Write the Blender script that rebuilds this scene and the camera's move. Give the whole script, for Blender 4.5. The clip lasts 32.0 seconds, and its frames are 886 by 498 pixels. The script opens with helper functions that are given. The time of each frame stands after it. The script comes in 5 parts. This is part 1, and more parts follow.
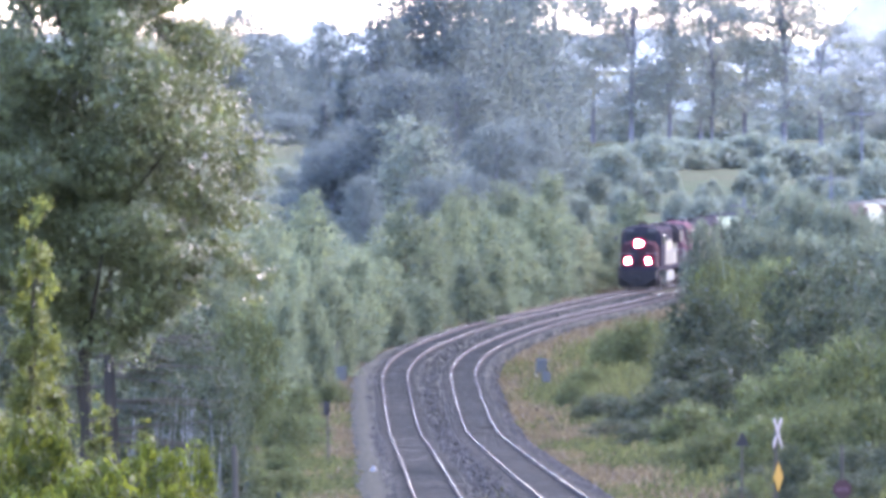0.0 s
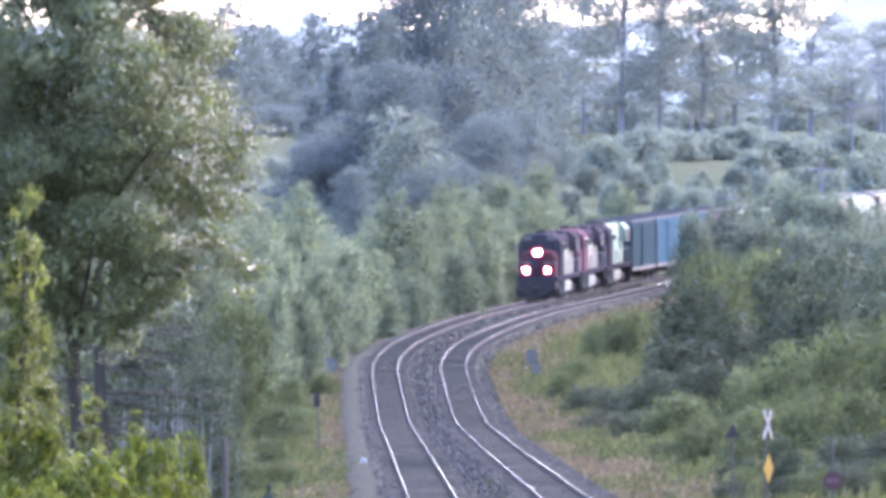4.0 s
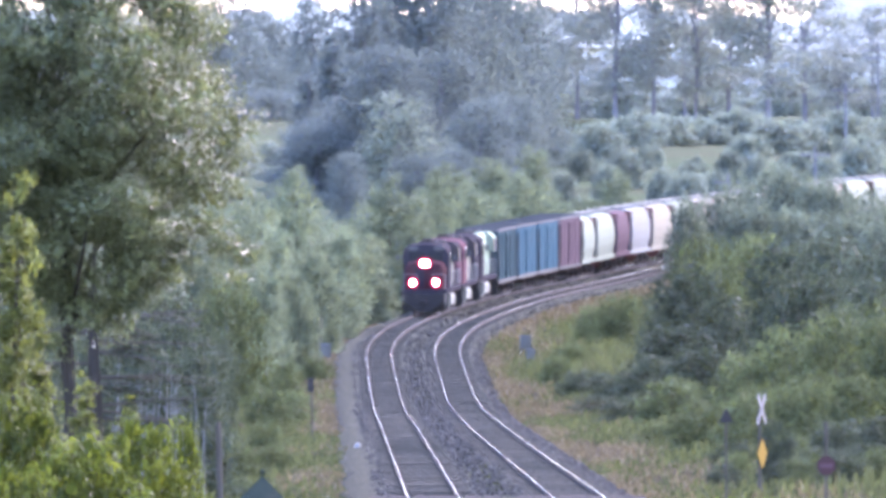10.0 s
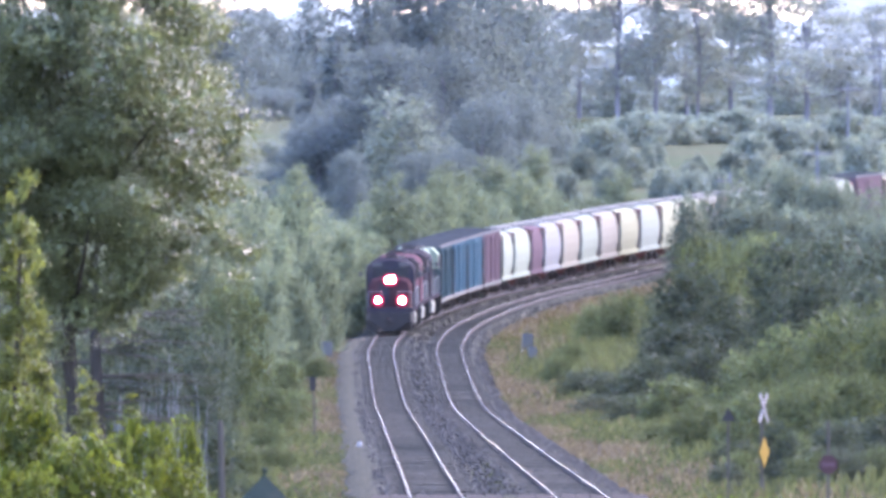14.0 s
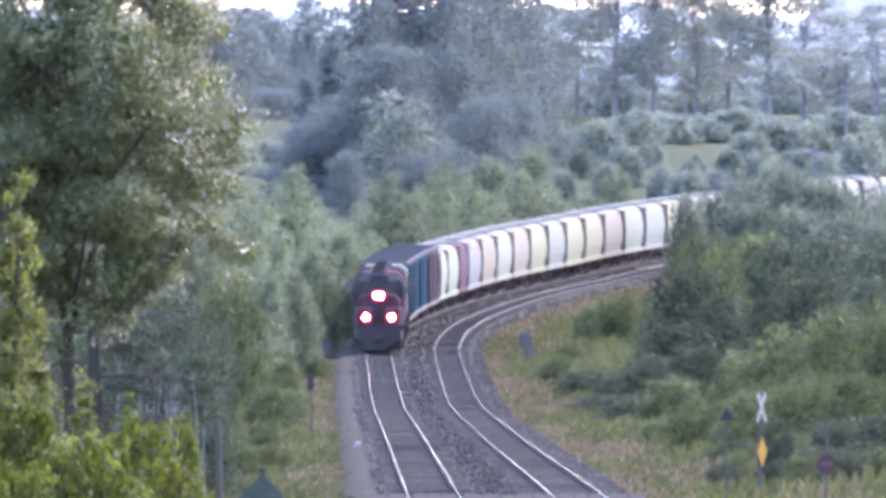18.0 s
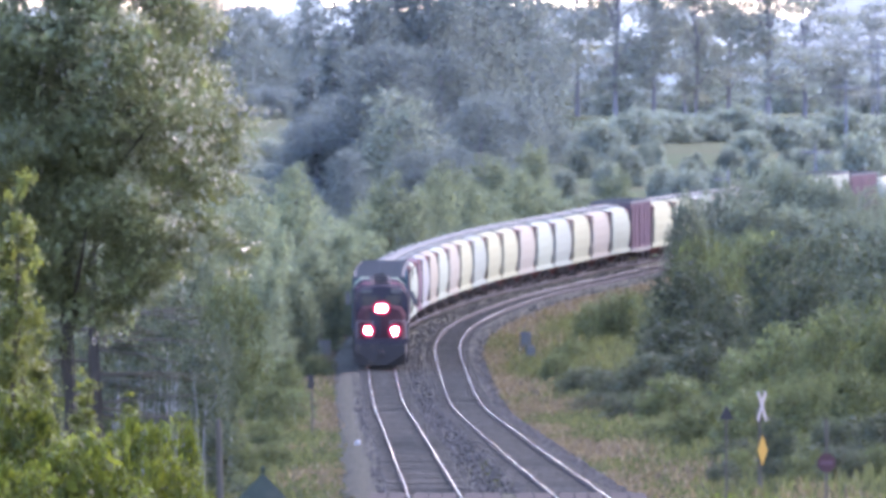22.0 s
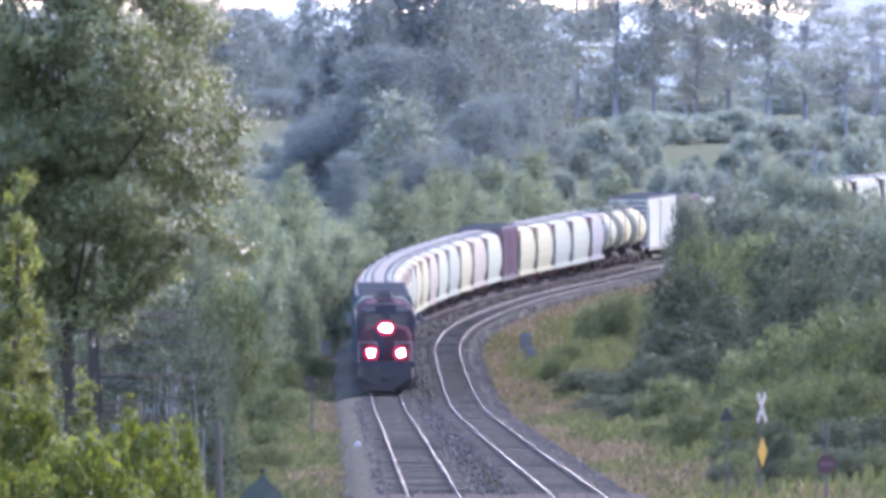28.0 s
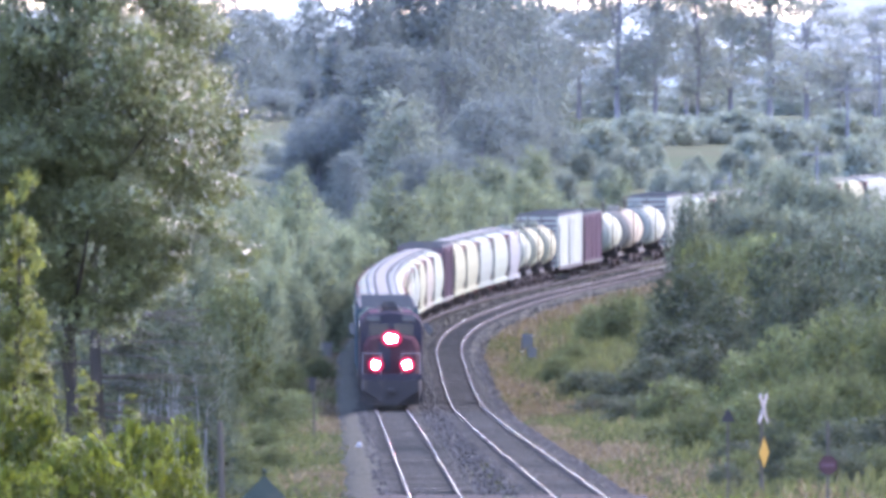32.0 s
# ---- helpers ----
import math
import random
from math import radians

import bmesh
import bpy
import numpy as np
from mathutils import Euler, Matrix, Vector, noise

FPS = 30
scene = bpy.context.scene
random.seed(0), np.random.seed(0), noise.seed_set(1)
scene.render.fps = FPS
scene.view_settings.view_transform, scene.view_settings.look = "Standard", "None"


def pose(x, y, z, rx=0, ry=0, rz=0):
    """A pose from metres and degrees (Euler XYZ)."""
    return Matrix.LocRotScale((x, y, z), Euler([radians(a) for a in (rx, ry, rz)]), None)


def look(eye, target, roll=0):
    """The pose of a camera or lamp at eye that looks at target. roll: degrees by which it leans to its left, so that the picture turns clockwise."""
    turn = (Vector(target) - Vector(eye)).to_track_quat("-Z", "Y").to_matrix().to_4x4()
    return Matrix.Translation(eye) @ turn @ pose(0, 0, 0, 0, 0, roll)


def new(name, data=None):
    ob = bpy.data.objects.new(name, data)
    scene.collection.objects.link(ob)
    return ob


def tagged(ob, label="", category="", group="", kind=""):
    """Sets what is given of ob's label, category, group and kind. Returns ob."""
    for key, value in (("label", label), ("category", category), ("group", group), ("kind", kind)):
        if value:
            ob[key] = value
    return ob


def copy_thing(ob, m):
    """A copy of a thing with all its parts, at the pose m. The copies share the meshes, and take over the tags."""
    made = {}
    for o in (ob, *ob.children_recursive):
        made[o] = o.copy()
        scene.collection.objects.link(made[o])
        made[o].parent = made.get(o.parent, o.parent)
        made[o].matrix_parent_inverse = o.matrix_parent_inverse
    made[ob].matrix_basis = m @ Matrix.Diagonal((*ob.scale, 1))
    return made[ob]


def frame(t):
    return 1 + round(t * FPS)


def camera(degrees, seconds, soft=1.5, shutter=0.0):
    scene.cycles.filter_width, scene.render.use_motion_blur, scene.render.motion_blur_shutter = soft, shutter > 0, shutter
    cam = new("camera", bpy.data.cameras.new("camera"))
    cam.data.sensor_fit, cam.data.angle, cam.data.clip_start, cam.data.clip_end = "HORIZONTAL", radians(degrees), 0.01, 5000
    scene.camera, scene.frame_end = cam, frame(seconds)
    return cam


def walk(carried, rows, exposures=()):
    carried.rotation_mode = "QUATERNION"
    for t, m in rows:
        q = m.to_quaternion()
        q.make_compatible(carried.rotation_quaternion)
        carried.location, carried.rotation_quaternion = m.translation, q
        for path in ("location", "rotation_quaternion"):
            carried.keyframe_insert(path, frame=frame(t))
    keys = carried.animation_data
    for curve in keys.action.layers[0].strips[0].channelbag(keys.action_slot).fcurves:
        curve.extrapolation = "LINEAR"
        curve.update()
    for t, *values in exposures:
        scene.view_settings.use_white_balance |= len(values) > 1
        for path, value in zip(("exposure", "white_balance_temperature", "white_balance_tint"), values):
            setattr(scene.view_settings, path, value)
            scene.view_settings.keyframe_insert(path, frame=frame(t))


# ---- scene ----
# A freight train comes round a long curve towards a camera on a bridge over the line.
# x runs across the valley, y along the view, z up; the lens is very long.
EYE = Vector((0.0, 0.0, 20.0))
DIP = 0.008            # the view sinks by this much per metre
cam = camera(2.0, 32.0, soft=4.0)


def aim(pan, lift):
    """The camera's pose, turned by milliradians from its resting view."""
    return look(EYE, EYE + Vector((pan, 1000.0, lift - 1000.0 * DIP)))


walk(cam, [
    (0, aim(-0.621, 1.003)), (0.5, aim(-0.546, 0.975)), (1, aim(-0.477, 0.915)), (1.5, aim(-0.423, 0.873)), (2, aim(-0.382, 0.852)),
    (2.5, aim(-0.355, 0.806)), (3, aim(-0.328, 0.750)), (3.5, aim(-0.281, 0.717)), (5.5, aim(-0.116, 0.512)), (6, aim(-0.076, 0.478)),
    (6.5, aim(-0.048, 0.409)), (7, aim(-0.007, 0.376)), (7.5, aim(-0.007, 0.307)), (8, aim(0.007, 0.246)), (8.5, aim(-0.007, 0.225)),
    (9, aim(-0.000, 0.171)), (9.5, aim(-0.000, 0.137)), (10, aim(0.007, 0.075)), (10.5, aim(0.014, 0.000)), (11, aim(0.007, 0.013)),
    (11.5, aim(0.007, -0.020)), (12, aim(-0.000, -0.027)), (12.5, aim(-0.041, 0.007)), (13, aim(-0.061, 0.013)), (13.5, aim(-0.102, 0.028)),
    (14, aim(-0.075, 0.028)), (14.5, aim(-0.034, -0.007)), (16.5, aim(0.027, -0.033)), (17, aim(0.020, 0.007)), (17.5, aim(0.027, 0.020)),
    (18, aim(0.013, 0.007)), (18.5, aim(-0.000, 0.000)), (19, aim(-0.000, -0.007)), (19.5, aim(0.007, 0.013)), (20, aim(0.007, -0.007)),
    (20.5, aim(-0.020, 0.000)), (21, aim(-0.041, 0.013)), (21.5, aim(-0.021, 0.035)), (22, aim(-0.000, -0.041)), (22.5, aim(-0.013, 0.014)),
    (23, aim(0.007, -0.054)), (23.5, aim(0.020, -0.047)), (24, aim(0.013, -0.027)), (24.5, aim(-0.013, -0.020)), (25, aim(-0.041, -0.027)),
    (25.5, aim(-0.041, 0.007)), (27.5, aim(-0.007, -0.007)), (28, aim(0.007, 0.014)), (28.5, aim(-0.034, 0.000)), (29, aim(-0.007, 0.000)),
    (29.5, aim(-0.007, 0.035)), (30, aim(0.013, 0.021)), (30.5, aim(0.067, 0.042)), (31, aim(0.013, 0.014)), (31.5, aim(-0.007, 0.028)),
    (32, aim(-0.061, 0.049)),
], exposures=[(0, 4.00, 5780, 36), (3, 4.01, 5780, 36), (8, 4.02, 5740, 37), (13, 3.97, 5790, 37), (19, 3.82, 5840, 37), (25, 3.78, 5840, 37), (29, 3.81, 5790, 37), (32, 3.93, 5790, 37)])

# ---------------------------------------------------------------- light
SUN_AZ, SUN_EL = radians(42), radians(40)
world = bpy.data.worlds.new("sky")
scene.world = world
world.use_nodes = True
wn = world.node_tree
wn.nodes.clear()
sky = wn.nodes.new("ShaderNodeTexSky")
sky.sky_type = "NISHITA"
sky.sun_disc = False
sky.sun_elevation, sky.sun_rotation = SUN_EL, SUN_AZ
sky.air_density, sky.dust_density, sky.ozone_density = 1.0, 1.0, 1.5
wbg = wn.nodes.new("ShaderNodeBackground")
wbg.inputs["Strength"].default_value = 0.15
wout = wn.nodes.new("ShaderNodeOutputWorld")
wn.links.new(sky.outputs[0], wbg.inputs["Color"])
wn.links.new(wbg.outputs[0], wout.inputs["Surface"])
sun_data = bpy.data.lights.new("sun", "SUN")
sun_data.energy, sun_data.angle, sun_data.color = 1.15, radians(12.0), (1.0, 0.90, 0.74)
sun = new("sun", sun_data)
sun_way = Vector((math.sin(SUN_AZ) * math.cos(SUN_EL), math.cos(SUN_AZ) * math.cos(SUN_EL), math.sin(SUN_EL)))
sun.matrix_world = look(sun_way * 400 + Vector((0, 1500, 0)), Vector((0, 1500, 0)))


# ---------------------------------------------------------------- materials
def nodes_of(name):
    m = bpy.data.materials.new(name)
    m.use_nodes = True
    nt = m.node_tree
    nt.nodes.clear()
    out = nt.nodes.new("ShaderNodeOutputMaterial")
    return m, nt, out


def ramp(nt, fac, stops):
    r = nt.nodes.new("ShaderNodeValToRGB")
    while len(r.color_ramp.elements) < len(stops):
        r.color_ramp.elements.new(0.5)
    for e, (p, c) in zip(r.color_ramp.elements, stops):
        e.position, e.color = p, (*c, 1)
    nt.links.new(fac, r.inputs[0])
    return r.outputs[0]


def noise_tex(nt, scale, detail=4.0, coord="Object", rough=0.6, stretch=None):
    tc = nt.nodes.new("ShaderNodeTexCoord")
    n = nt.nodes.new("ShaderNodeTexNoise")
    n.inputs["Scale"].default_value, n.inputs["Detail"].default_value = scale, detail
    n.inputs["Roughness"].default_value = rough
    src = tc.outputs[coord]
    if stretch:
        mp = nt.nodes.new("ShaderNodeMapping")
        mp.inputs["Scale"].default_value = stretch
        nt.links.new(src, mp.inputs["Vector"])
        src = mp.outputs[0]
    nt.links.new(src, n.inputs["Vector"])
    return n.outputs["Fac"]


def mix_rgb(nt, fac, a, b, mode="MIX"):
    n = nt.nodes.new("ShaderNodeMix")
    n.data_type, n.blend_type = "RGBA", mode
    for sock, v in ((n.inputs[0], fac), (n.inputs[6], a), (n.inputs[7], b)):
        if isinstance(v, (int, float)):
            sock.default_value = v
        elif isinstance(v, tuple):
            sock.default_value = (*v, 1)
        else:
            nt.links.new(v, sock)
    return n.outputs[2]


def shade(c, k):
    return tuple(min(1.0, v * k) for v in c)


def paint(name, base, rough=0.5, metal=0.0, grime=0.45, dirt=(0.10, 0.075, 0.055), scale=1.3, bump=0.0, streak=True, spec=0.0):
    """Painted or plain solid surface, with two scales of wear."""
    m, nt, out = nodes_of(name)
    p = nt.nodes.new("ShaderNodeBsdfPrincipled")
    big = noise_tex(nt, scale, 5.0, stretch=(1, 1, 0.25) if streak else None)
    fine = noise_tex(nt, scale * 14, 3.0)
    tone = ramp(nt, fine, [(0.3, shade(base, 0.84)), (0.7, shade(base, 1.1))])
    mask = ramp(nt, big, [(0.50, (0, 0, 0)), (0.78, (grime,) * 3)])
    col = mix_rgb(nt, mask, tone, dirt)
    nt.links.new(col, p.inputs["Base Color"])
    p.inputs["Roughness"].default_value, p.inputs["Metallic"].default_value = rough, metal
    p.inputs["Specular IOR Level"].default_value = 0.0 if rough >= 0.8 else spec
    if bump:
        b = nt.nodes.new("ShaderNodeBump")
        b.inputs["Strength"].default_value, b.inputs["Distance"].default_value = bump, 0.02
        nt.links.new(fine, b.inputs["Height"])
        nt.links.new(b.outputs[0], p.inputs["Normal"])
    nt.links.new(p.outputs[0], out.inputs["Surface"])
    return m


def leaf_mat(name, dark, light, shine=0.35, gloss=0.45, spec=0.5, haze_sheen=0.0, warmth=0.6, patch=0.3):
    """Leaves: tone by leaf and by tree, sun passing through the blade, a waxy face."""
    m, nt, out = nodes_of(name)
    geo = nt.nodes.new("ShaderNodeNewGeometry")
    info = nt.nodes.new("ShaderNodeObjectInfo")
    col = ramp(nt, geo.outputs["Random Per Island"], [(0.0, dark), (1.0, light)])
    hue = nt.nodes.new("ShaderNodeHueSaturation")
    mr = nt.nodes.new("ShaderNodeMapRange")
    mr.inputs["To Min"].default_value, mr.inputs["To Max"].default_value = 0.82, 1.2
    nt.links.new(info.outputs["Random"], mr.inputs["Value"])
    # noise lightens and darkens clumps, suggesting lit and shaded foliage
    clump = nt.nodes.new("ShaderNodeMapRange")
    clump.inputs["From Min"].default_value, clump.inputs["From Max"].default_value = 0.34, 0.66
    clump.inputs["To Min"].default_value, clump.inputs["To Max"].default_value = 1.0 - patch, 1.0 + patch
    nt.links.new(noise_tex(nt, 0.85, 2.0), clump.inputs["Value"])
    tone = nt.nodes.new("ShaderNodeMath")
    tone.operation = "MULTIPLY"
    nt.links.new(mr.outputs[0], tone.inputs[0])
    nt.links.new(clump.outputs[0], tone.inputs[1])
    nt.links.new(tone.outputs[0], hue.inputs["Value"])
    big = noise_tex(nt, 0.6, 3.0)
    mr2 = nt.nodes.new("ShaderNodeMapRange")
    mr2.inputs["To Min"].default_value, mr2.inputs["To Max"].default_value = 0.488, 0.508
    nt.links.new(big, mr2.inputs["Value"])
    nt.links.new(mr2.outputs[0], hue.inputs["Hue"])
    nt.links.new(col, hue.inputs["Color"])
    p = nt.nodes.new("ShaderNodeBsdfPrincipled")
    p.inputs["Roughness"].default_value = gloss
    p.inputs["Specular IOR Level"].default_value = spec
    # bluish sheen on distant leaves, standing in for haze
    p.inputs["Sheen Weight"].default_value, p.inputs["Sheen Roughness"].default_value = haze_sheen, 0.6
    p.inputs["Sheen Tint"].default_value = (0.72, 0.84, 1.0, 1)
    nt.links.new(hue.outputs[0], p.inputs["Base Color"])
    tr = nt.nodes.new("ShaderNodeBsdfTranslucent")
    warm = mix_rgb(nt, warmth, hue.outputs[0], (1.25, 1.35, 0.55), "MULTIPLY")
    nt.links.new(warm, tr.inputs["Color"])
    mx = nt.nodes.new("ShaderNodeMixShader")
    mx.inputs[0].default_value = shine
    nt.links.new(p.outputs[0], mx.inputs[1])
    nt.links.new(tr.outputs[0], mx.inputs[2])
    nt.links.new(mx.outputs[0], out.inputs["Surface"])
    return m


def glow_mat(name, colour, strength):
    m, nt, out = nodes_of(name)
    e = nt.nodes.new("ShaderNodeEmission")
    e.inputs["Color"].default_value, e.inputs["Strength"].default_value = (*colour, 1), strength
    nt.links.new(e.outputs[0], out.inputs["Surface"])
    return m


def ground_mat():
    """Meadow: green and dry patches at several sizes."""
    m, nt, out = nodes_of("meadow")
    p = nt.nodes.new("ShaderNodeBsdfPrincipled")
    p.inputs["Roughness"].default_value, p.inputs["Specular IOR Level"].default_value = 0.95, 0.0
    big = noise_tex(nt, 0.045, 4.0)
    mid = noise_tex(nt, 0.5, 5.0)
    fine = noise_tex(nt, 6.0, 3.0)
    green = ramp(nt, mid, [(0.3, (0.034, 0.044, 0.026)), (0.7, (0.052, 0.062, 0.036))])
    dry = ramp(nt, mid, [(0.3, (0.040, 0.042, 0.026)), (0.7, (0.059, 0.058, 0.037))])
    mask = ramp(nt, big, [(0.42, (0, 0, 0)), (0.62, (0.9,) * 3)])
    col = mix_rgb(nt, mask, green, dry)
    col = mix_rgb(nt, 0.5, col, ramp(nt, fine, [(0.3, (0.55,) * 3), (0.7, (1.2,) * 3)]), "MULTIPLY")
    nt.links.new(col, p.inputs["Base Color"])
    b = nt.nodes.new("ShaderNodeBump")
    b.inputs["Strength"].default_value, b.inputs["Distance"].default_value = 0.6, 0.12
    nt.links.new(fine, b.inputs["Height"])
    nt.links.new(b.outputs[0], p.inputs["Normal"])
    nt.links.new(p.outputs[0], out.inputs["Surface"])
    return m


def ballast_mat():
    m, nt, out = nodes_of("ballast_stone")
    p = nt.nodes.new("ShaderNodeBsdfPrincipled")
    p.inputs["Roughness"].default_value, p.inputs["Specular IOR Level"].default_value = 0.95, 0.0
    tc = nt.nodes.new("ShaderNodeTexCoord")
    v = nt.nodes.new("ShaderNodeTexVoronoi")
    v.inputs["Scale"].default_value = 12
    nt.links.new(tc.outputs["Object"], v.inputs["Vector"])
    big = noise_tex(nt, 0.35, 5.0)
    stone = ramp(nt, v.outputs["Color"], [(0.15, (0.0225, 0.0230, 0.0170)), (0.85, (0.060, 0.058, 0.044))])
    col = mix_rgb(nt, ramp(nt, big, [(0.4, (0, 0, 0)), (0.75, (0.5,) * 3)]), stone, (0.029, 0.027, 0.019))
    nt.links.new(col, p.inputs["Base Color"])
    b = nt.nodes.new("ShaderNodeBump")
    b.inputs["Strength"].default_value, b.inputs["Distance"].default_value = 0.8, 0.05
    nt.links.new(v.outputs["Distance"], b.inputs["Height"])
    nt.links.new(b.outputs[0], p.inputs["Normal"])
    nt.links.new(p.outputs[0], out.inputs["Surface"])
    return m


def chips_mat(name, stops):
    """Stones or timbers whose tone differs from piece to piece."""
    m, nt, out = nodes_of(name)
    geo = nt.nodes.new("ShaderNodeNewGeometry")
    p = nt.nodes.new("ShaderNodeBsdfPrincipled")
    p.inputs["Roughness"].default_value, p.inputs["Specular IOR Level"].default_value = 0.9, 0.0
    tone = ramp(nt, geo.outputs["Random Per Island"], stops)
    grain = ramp(nt, noise_tex(nt, 9.0, 4.0), [(0.3, (0.75,) * 3), (0.7, (1.2,) * 3)])
    nt.links.new(mix_rgb(nt, 0.8, tone, grain, "MULTIPLY"), p.inputs["Base Color"])
    nt.links.new(p.outputs[0], out.inputs["Surface"])
    return m


M_GROUND = ground_mat()
M_STONE = chips_mat("loose_stone", [(0.0, (0.020, 0.019, 0.017)), (0.8, (0.040, 0.038, 0.033)), (1.0, (0.066, 0.062, 0.054))])
M_SLEEPER = chips_mat("sleeper_wood", [(0.0, (0.041, 0.038, 0.030)), (1.0, (0.060, 0.055, 0.044))])
M_BALLAST = ballast_mat()
M_RAIL_TOP = paint("rail_head", (0.078, 0.076, 0.073), 0.85, grime=0.4, scale=0.6, streak=False)
M_POLISHED = paint("polished_steel", (0.30, 0.29, 0.28), 0.13, 1.0, 0.1)
M_RAIL = paint("rail_rust", (0.052, 0.045, 0.041), 0.8, 0.0, 0.3)
M_BARK = paint("bark", (0.024, 0.021, 0.017), 0.9, grime=0.3, scale=3.0, bump=0.5)
# trunks and poles far off, greyed and lightened for haze
M_FARBARK = paint("hazed_grey_bark", (0.095, 0.095, 0.102), 0.9, grime=0.2, scale=1.0)
M_DEADWOOD = paint("bleached_wood", (0.095, 0.094, 0.090), 0.8, grime=0.3, scale=3.0)
M_POST = paint("weathered_post", (0.044, 0.039, 0.031), 0.85, grime=0.3, scale=4.0)

L_NEAR = leaf_mat("poplar_leaf", (0.046, 0.054, 0.022), (0.083, 0.093, 0.038), 0.42, 0.46, 0.28, 0.0, 0.2)
L_BRIGHT = leaf_mat("maple_leaf", (0.019, 0.025, 0.005), (0.058, 0.067, 0.011), 0.5, 0.6, 0.1)
L_CEDAR = leaf_mat("cedar_spray", (0.044, 0.049, 0.013), (0.082, 0.087, 0.025), 0.45, 0.6, 0.1)
L_SHRUB = leaf_mat("willow_leaf", (0.036, 0.043, 0.022), (0.057, 0.065, 0.033), 0.36, 0.7, 0.04)
L_ALDER = leaf_mat("alder_leaf", (0.024, 0.028, 0.020), (0.036, 0.043, 0.028), 0.26, 0.7, 0.04)
# willow and birch leaves greyed by distance, haze mixed into the colour
L_HAZED_WILLOW = leaf_mat("hazed_willow_leaf", (0.054, 0.063, 0.046), (0.074, 0.085, 0.060), 0.36, 0.8, 0.02, 0.04, 0.35, 0.3)
L_MID = leaf_mat("hazed_birch_leaf", (0.072, 0.084, 0.055), (0.088, 0.102, 0.062), 0.45, 0.8, 0.02, 0.06, 0.35, 0.22)
# far leaf colours carry haze: paled and blued in the base tone
L_FAR = leaf_mat("hazed_far_foliage", (0.063, 0.075, 0.074), (0.068, 0.081, 0.080), 0.50, 0.85, 0.02, 0.1, 0.3, 0.14)
L_ROW = leaf_mat("hazed_cottonwood_leaf", (0.107, 0.118, 0.108), (0.122, 0.135, 0.119), 0.42, 0.85, 0.03, 0.1, 0.3, 0.14)
L_HEDGE = leaf_mat("hazed_hedge_leaf", (0.090, 0.104, 0.081), (0.107, 0.121, 0.093), 0.36, 0.8, 0.03, 0.1, 0.3)
L_GRASS = leaf_mat("grass_blade", (0.031, 0.034, 0.017), (0.051, 0.054, 0.026), 0.4, 0.8, 0.05)
L_DRY = leaf_mat("dry_grass_blade", (0.055, 0.042, 0.029), (0.087, 0.068, 0.049), 0.35, 0.8, 0.05)


M_BLACK = paint("loco_black", (0.022, 0.020, 0.023), 0.85, grime=0.3)
M_RED = paint("loco_red", (0.032, 0.016, 0.017), 0.85, grime=0.3)
M_WHITE = paint("white_paint", (0.13, 0.128, 0.108), 0.5, grime=0.3)
M_CREAM = paint("cream_paint", (0.165, 0.150, 0.115), 0.5, grime=0.25)
M_PALEGREEN = paint("pale_green_paint", (0.150, 0.178, 0.125), 0.5, grime=0.25)
M_STEEL = paint("dark_steel", (0.025, 0.023, 0.022), 0.6, 0.4, 0.4)
M_WHEEL = paint("wheel_steel", (0.06, 0.05, 0.045), 0.5, 0.6, 0.3)
M_TRUCK = paint("truck_casting", (0.03, 0.025, 0.023), 0.8, 0.1, 0.4)
# lamp colour reddened, and a red disc added, to imitate a flare halo
M_LAMP = glow_mat("headlight_glow", (1.0, 0.32, 0.24), 40.0)
M_HALO = glow_mat("flare_halo_glow", (1.0, 0.07, 0.18), 0.075)
M_YELLOW = paint("yellow_sign", (0.125, 0.082, 0.022), 0.85, grime=0.2)
M_SIGNRED = paint("sign_red", (0.042, 0.024, 0.022), 0.85, grime=0.2)
M_HANDRAIL = paint("handrail_grey", (0.12, 0.12, 0.115), 0.6)
M_GLASS = paint("dark_window", (0.012, 0.013, 0.015), 0.12, grime=0.1, spec=0.25)
M_BOARD = paint("dull_number_board", (0.055, 0.054, 0.050), 0.85)


# ---------------------------------------------------------------- mesh helpers
def part(name, bm, material, parent=None, label="", smooth=False):
    """Links a bmesh as one mesh object under a thing or a part."""
    me = bpy.data.meshes.new(name)
    bmesh.ops.recalc_face_normals(bm, faces=bm.faces)
    bm.to_mesh(me)
    bm.free()
    for m in (material if isinstance(material, (list, tuple)) else [material]):
        me.materials.append(m)
    if smooth:
        me.shade_smooth()
    ob = new(name, me)
    ob.parent = parent
    if label:
        ob["label"] = label
    return ob


def piece(name, me, parent, m=None, label=""):
    ob = new(name, me)
    ob.parent = parent
    if m is not None:
        ob.matrix_basis = m
    if label:
        ob["label"] = label
    return ob


def raw_mesh(name, verts, faces, material, smooth=False):
    me = bpy.data.meshes.new(name)
    me.from_pydata([tuple(v) for v in verts], [], faces)
    for m in (material if isinstance(material, (list, tuple)) else [material]):
        me.materials.append(m)
    if smooth:
        me.shade_smooth()
    me.update()
    return me


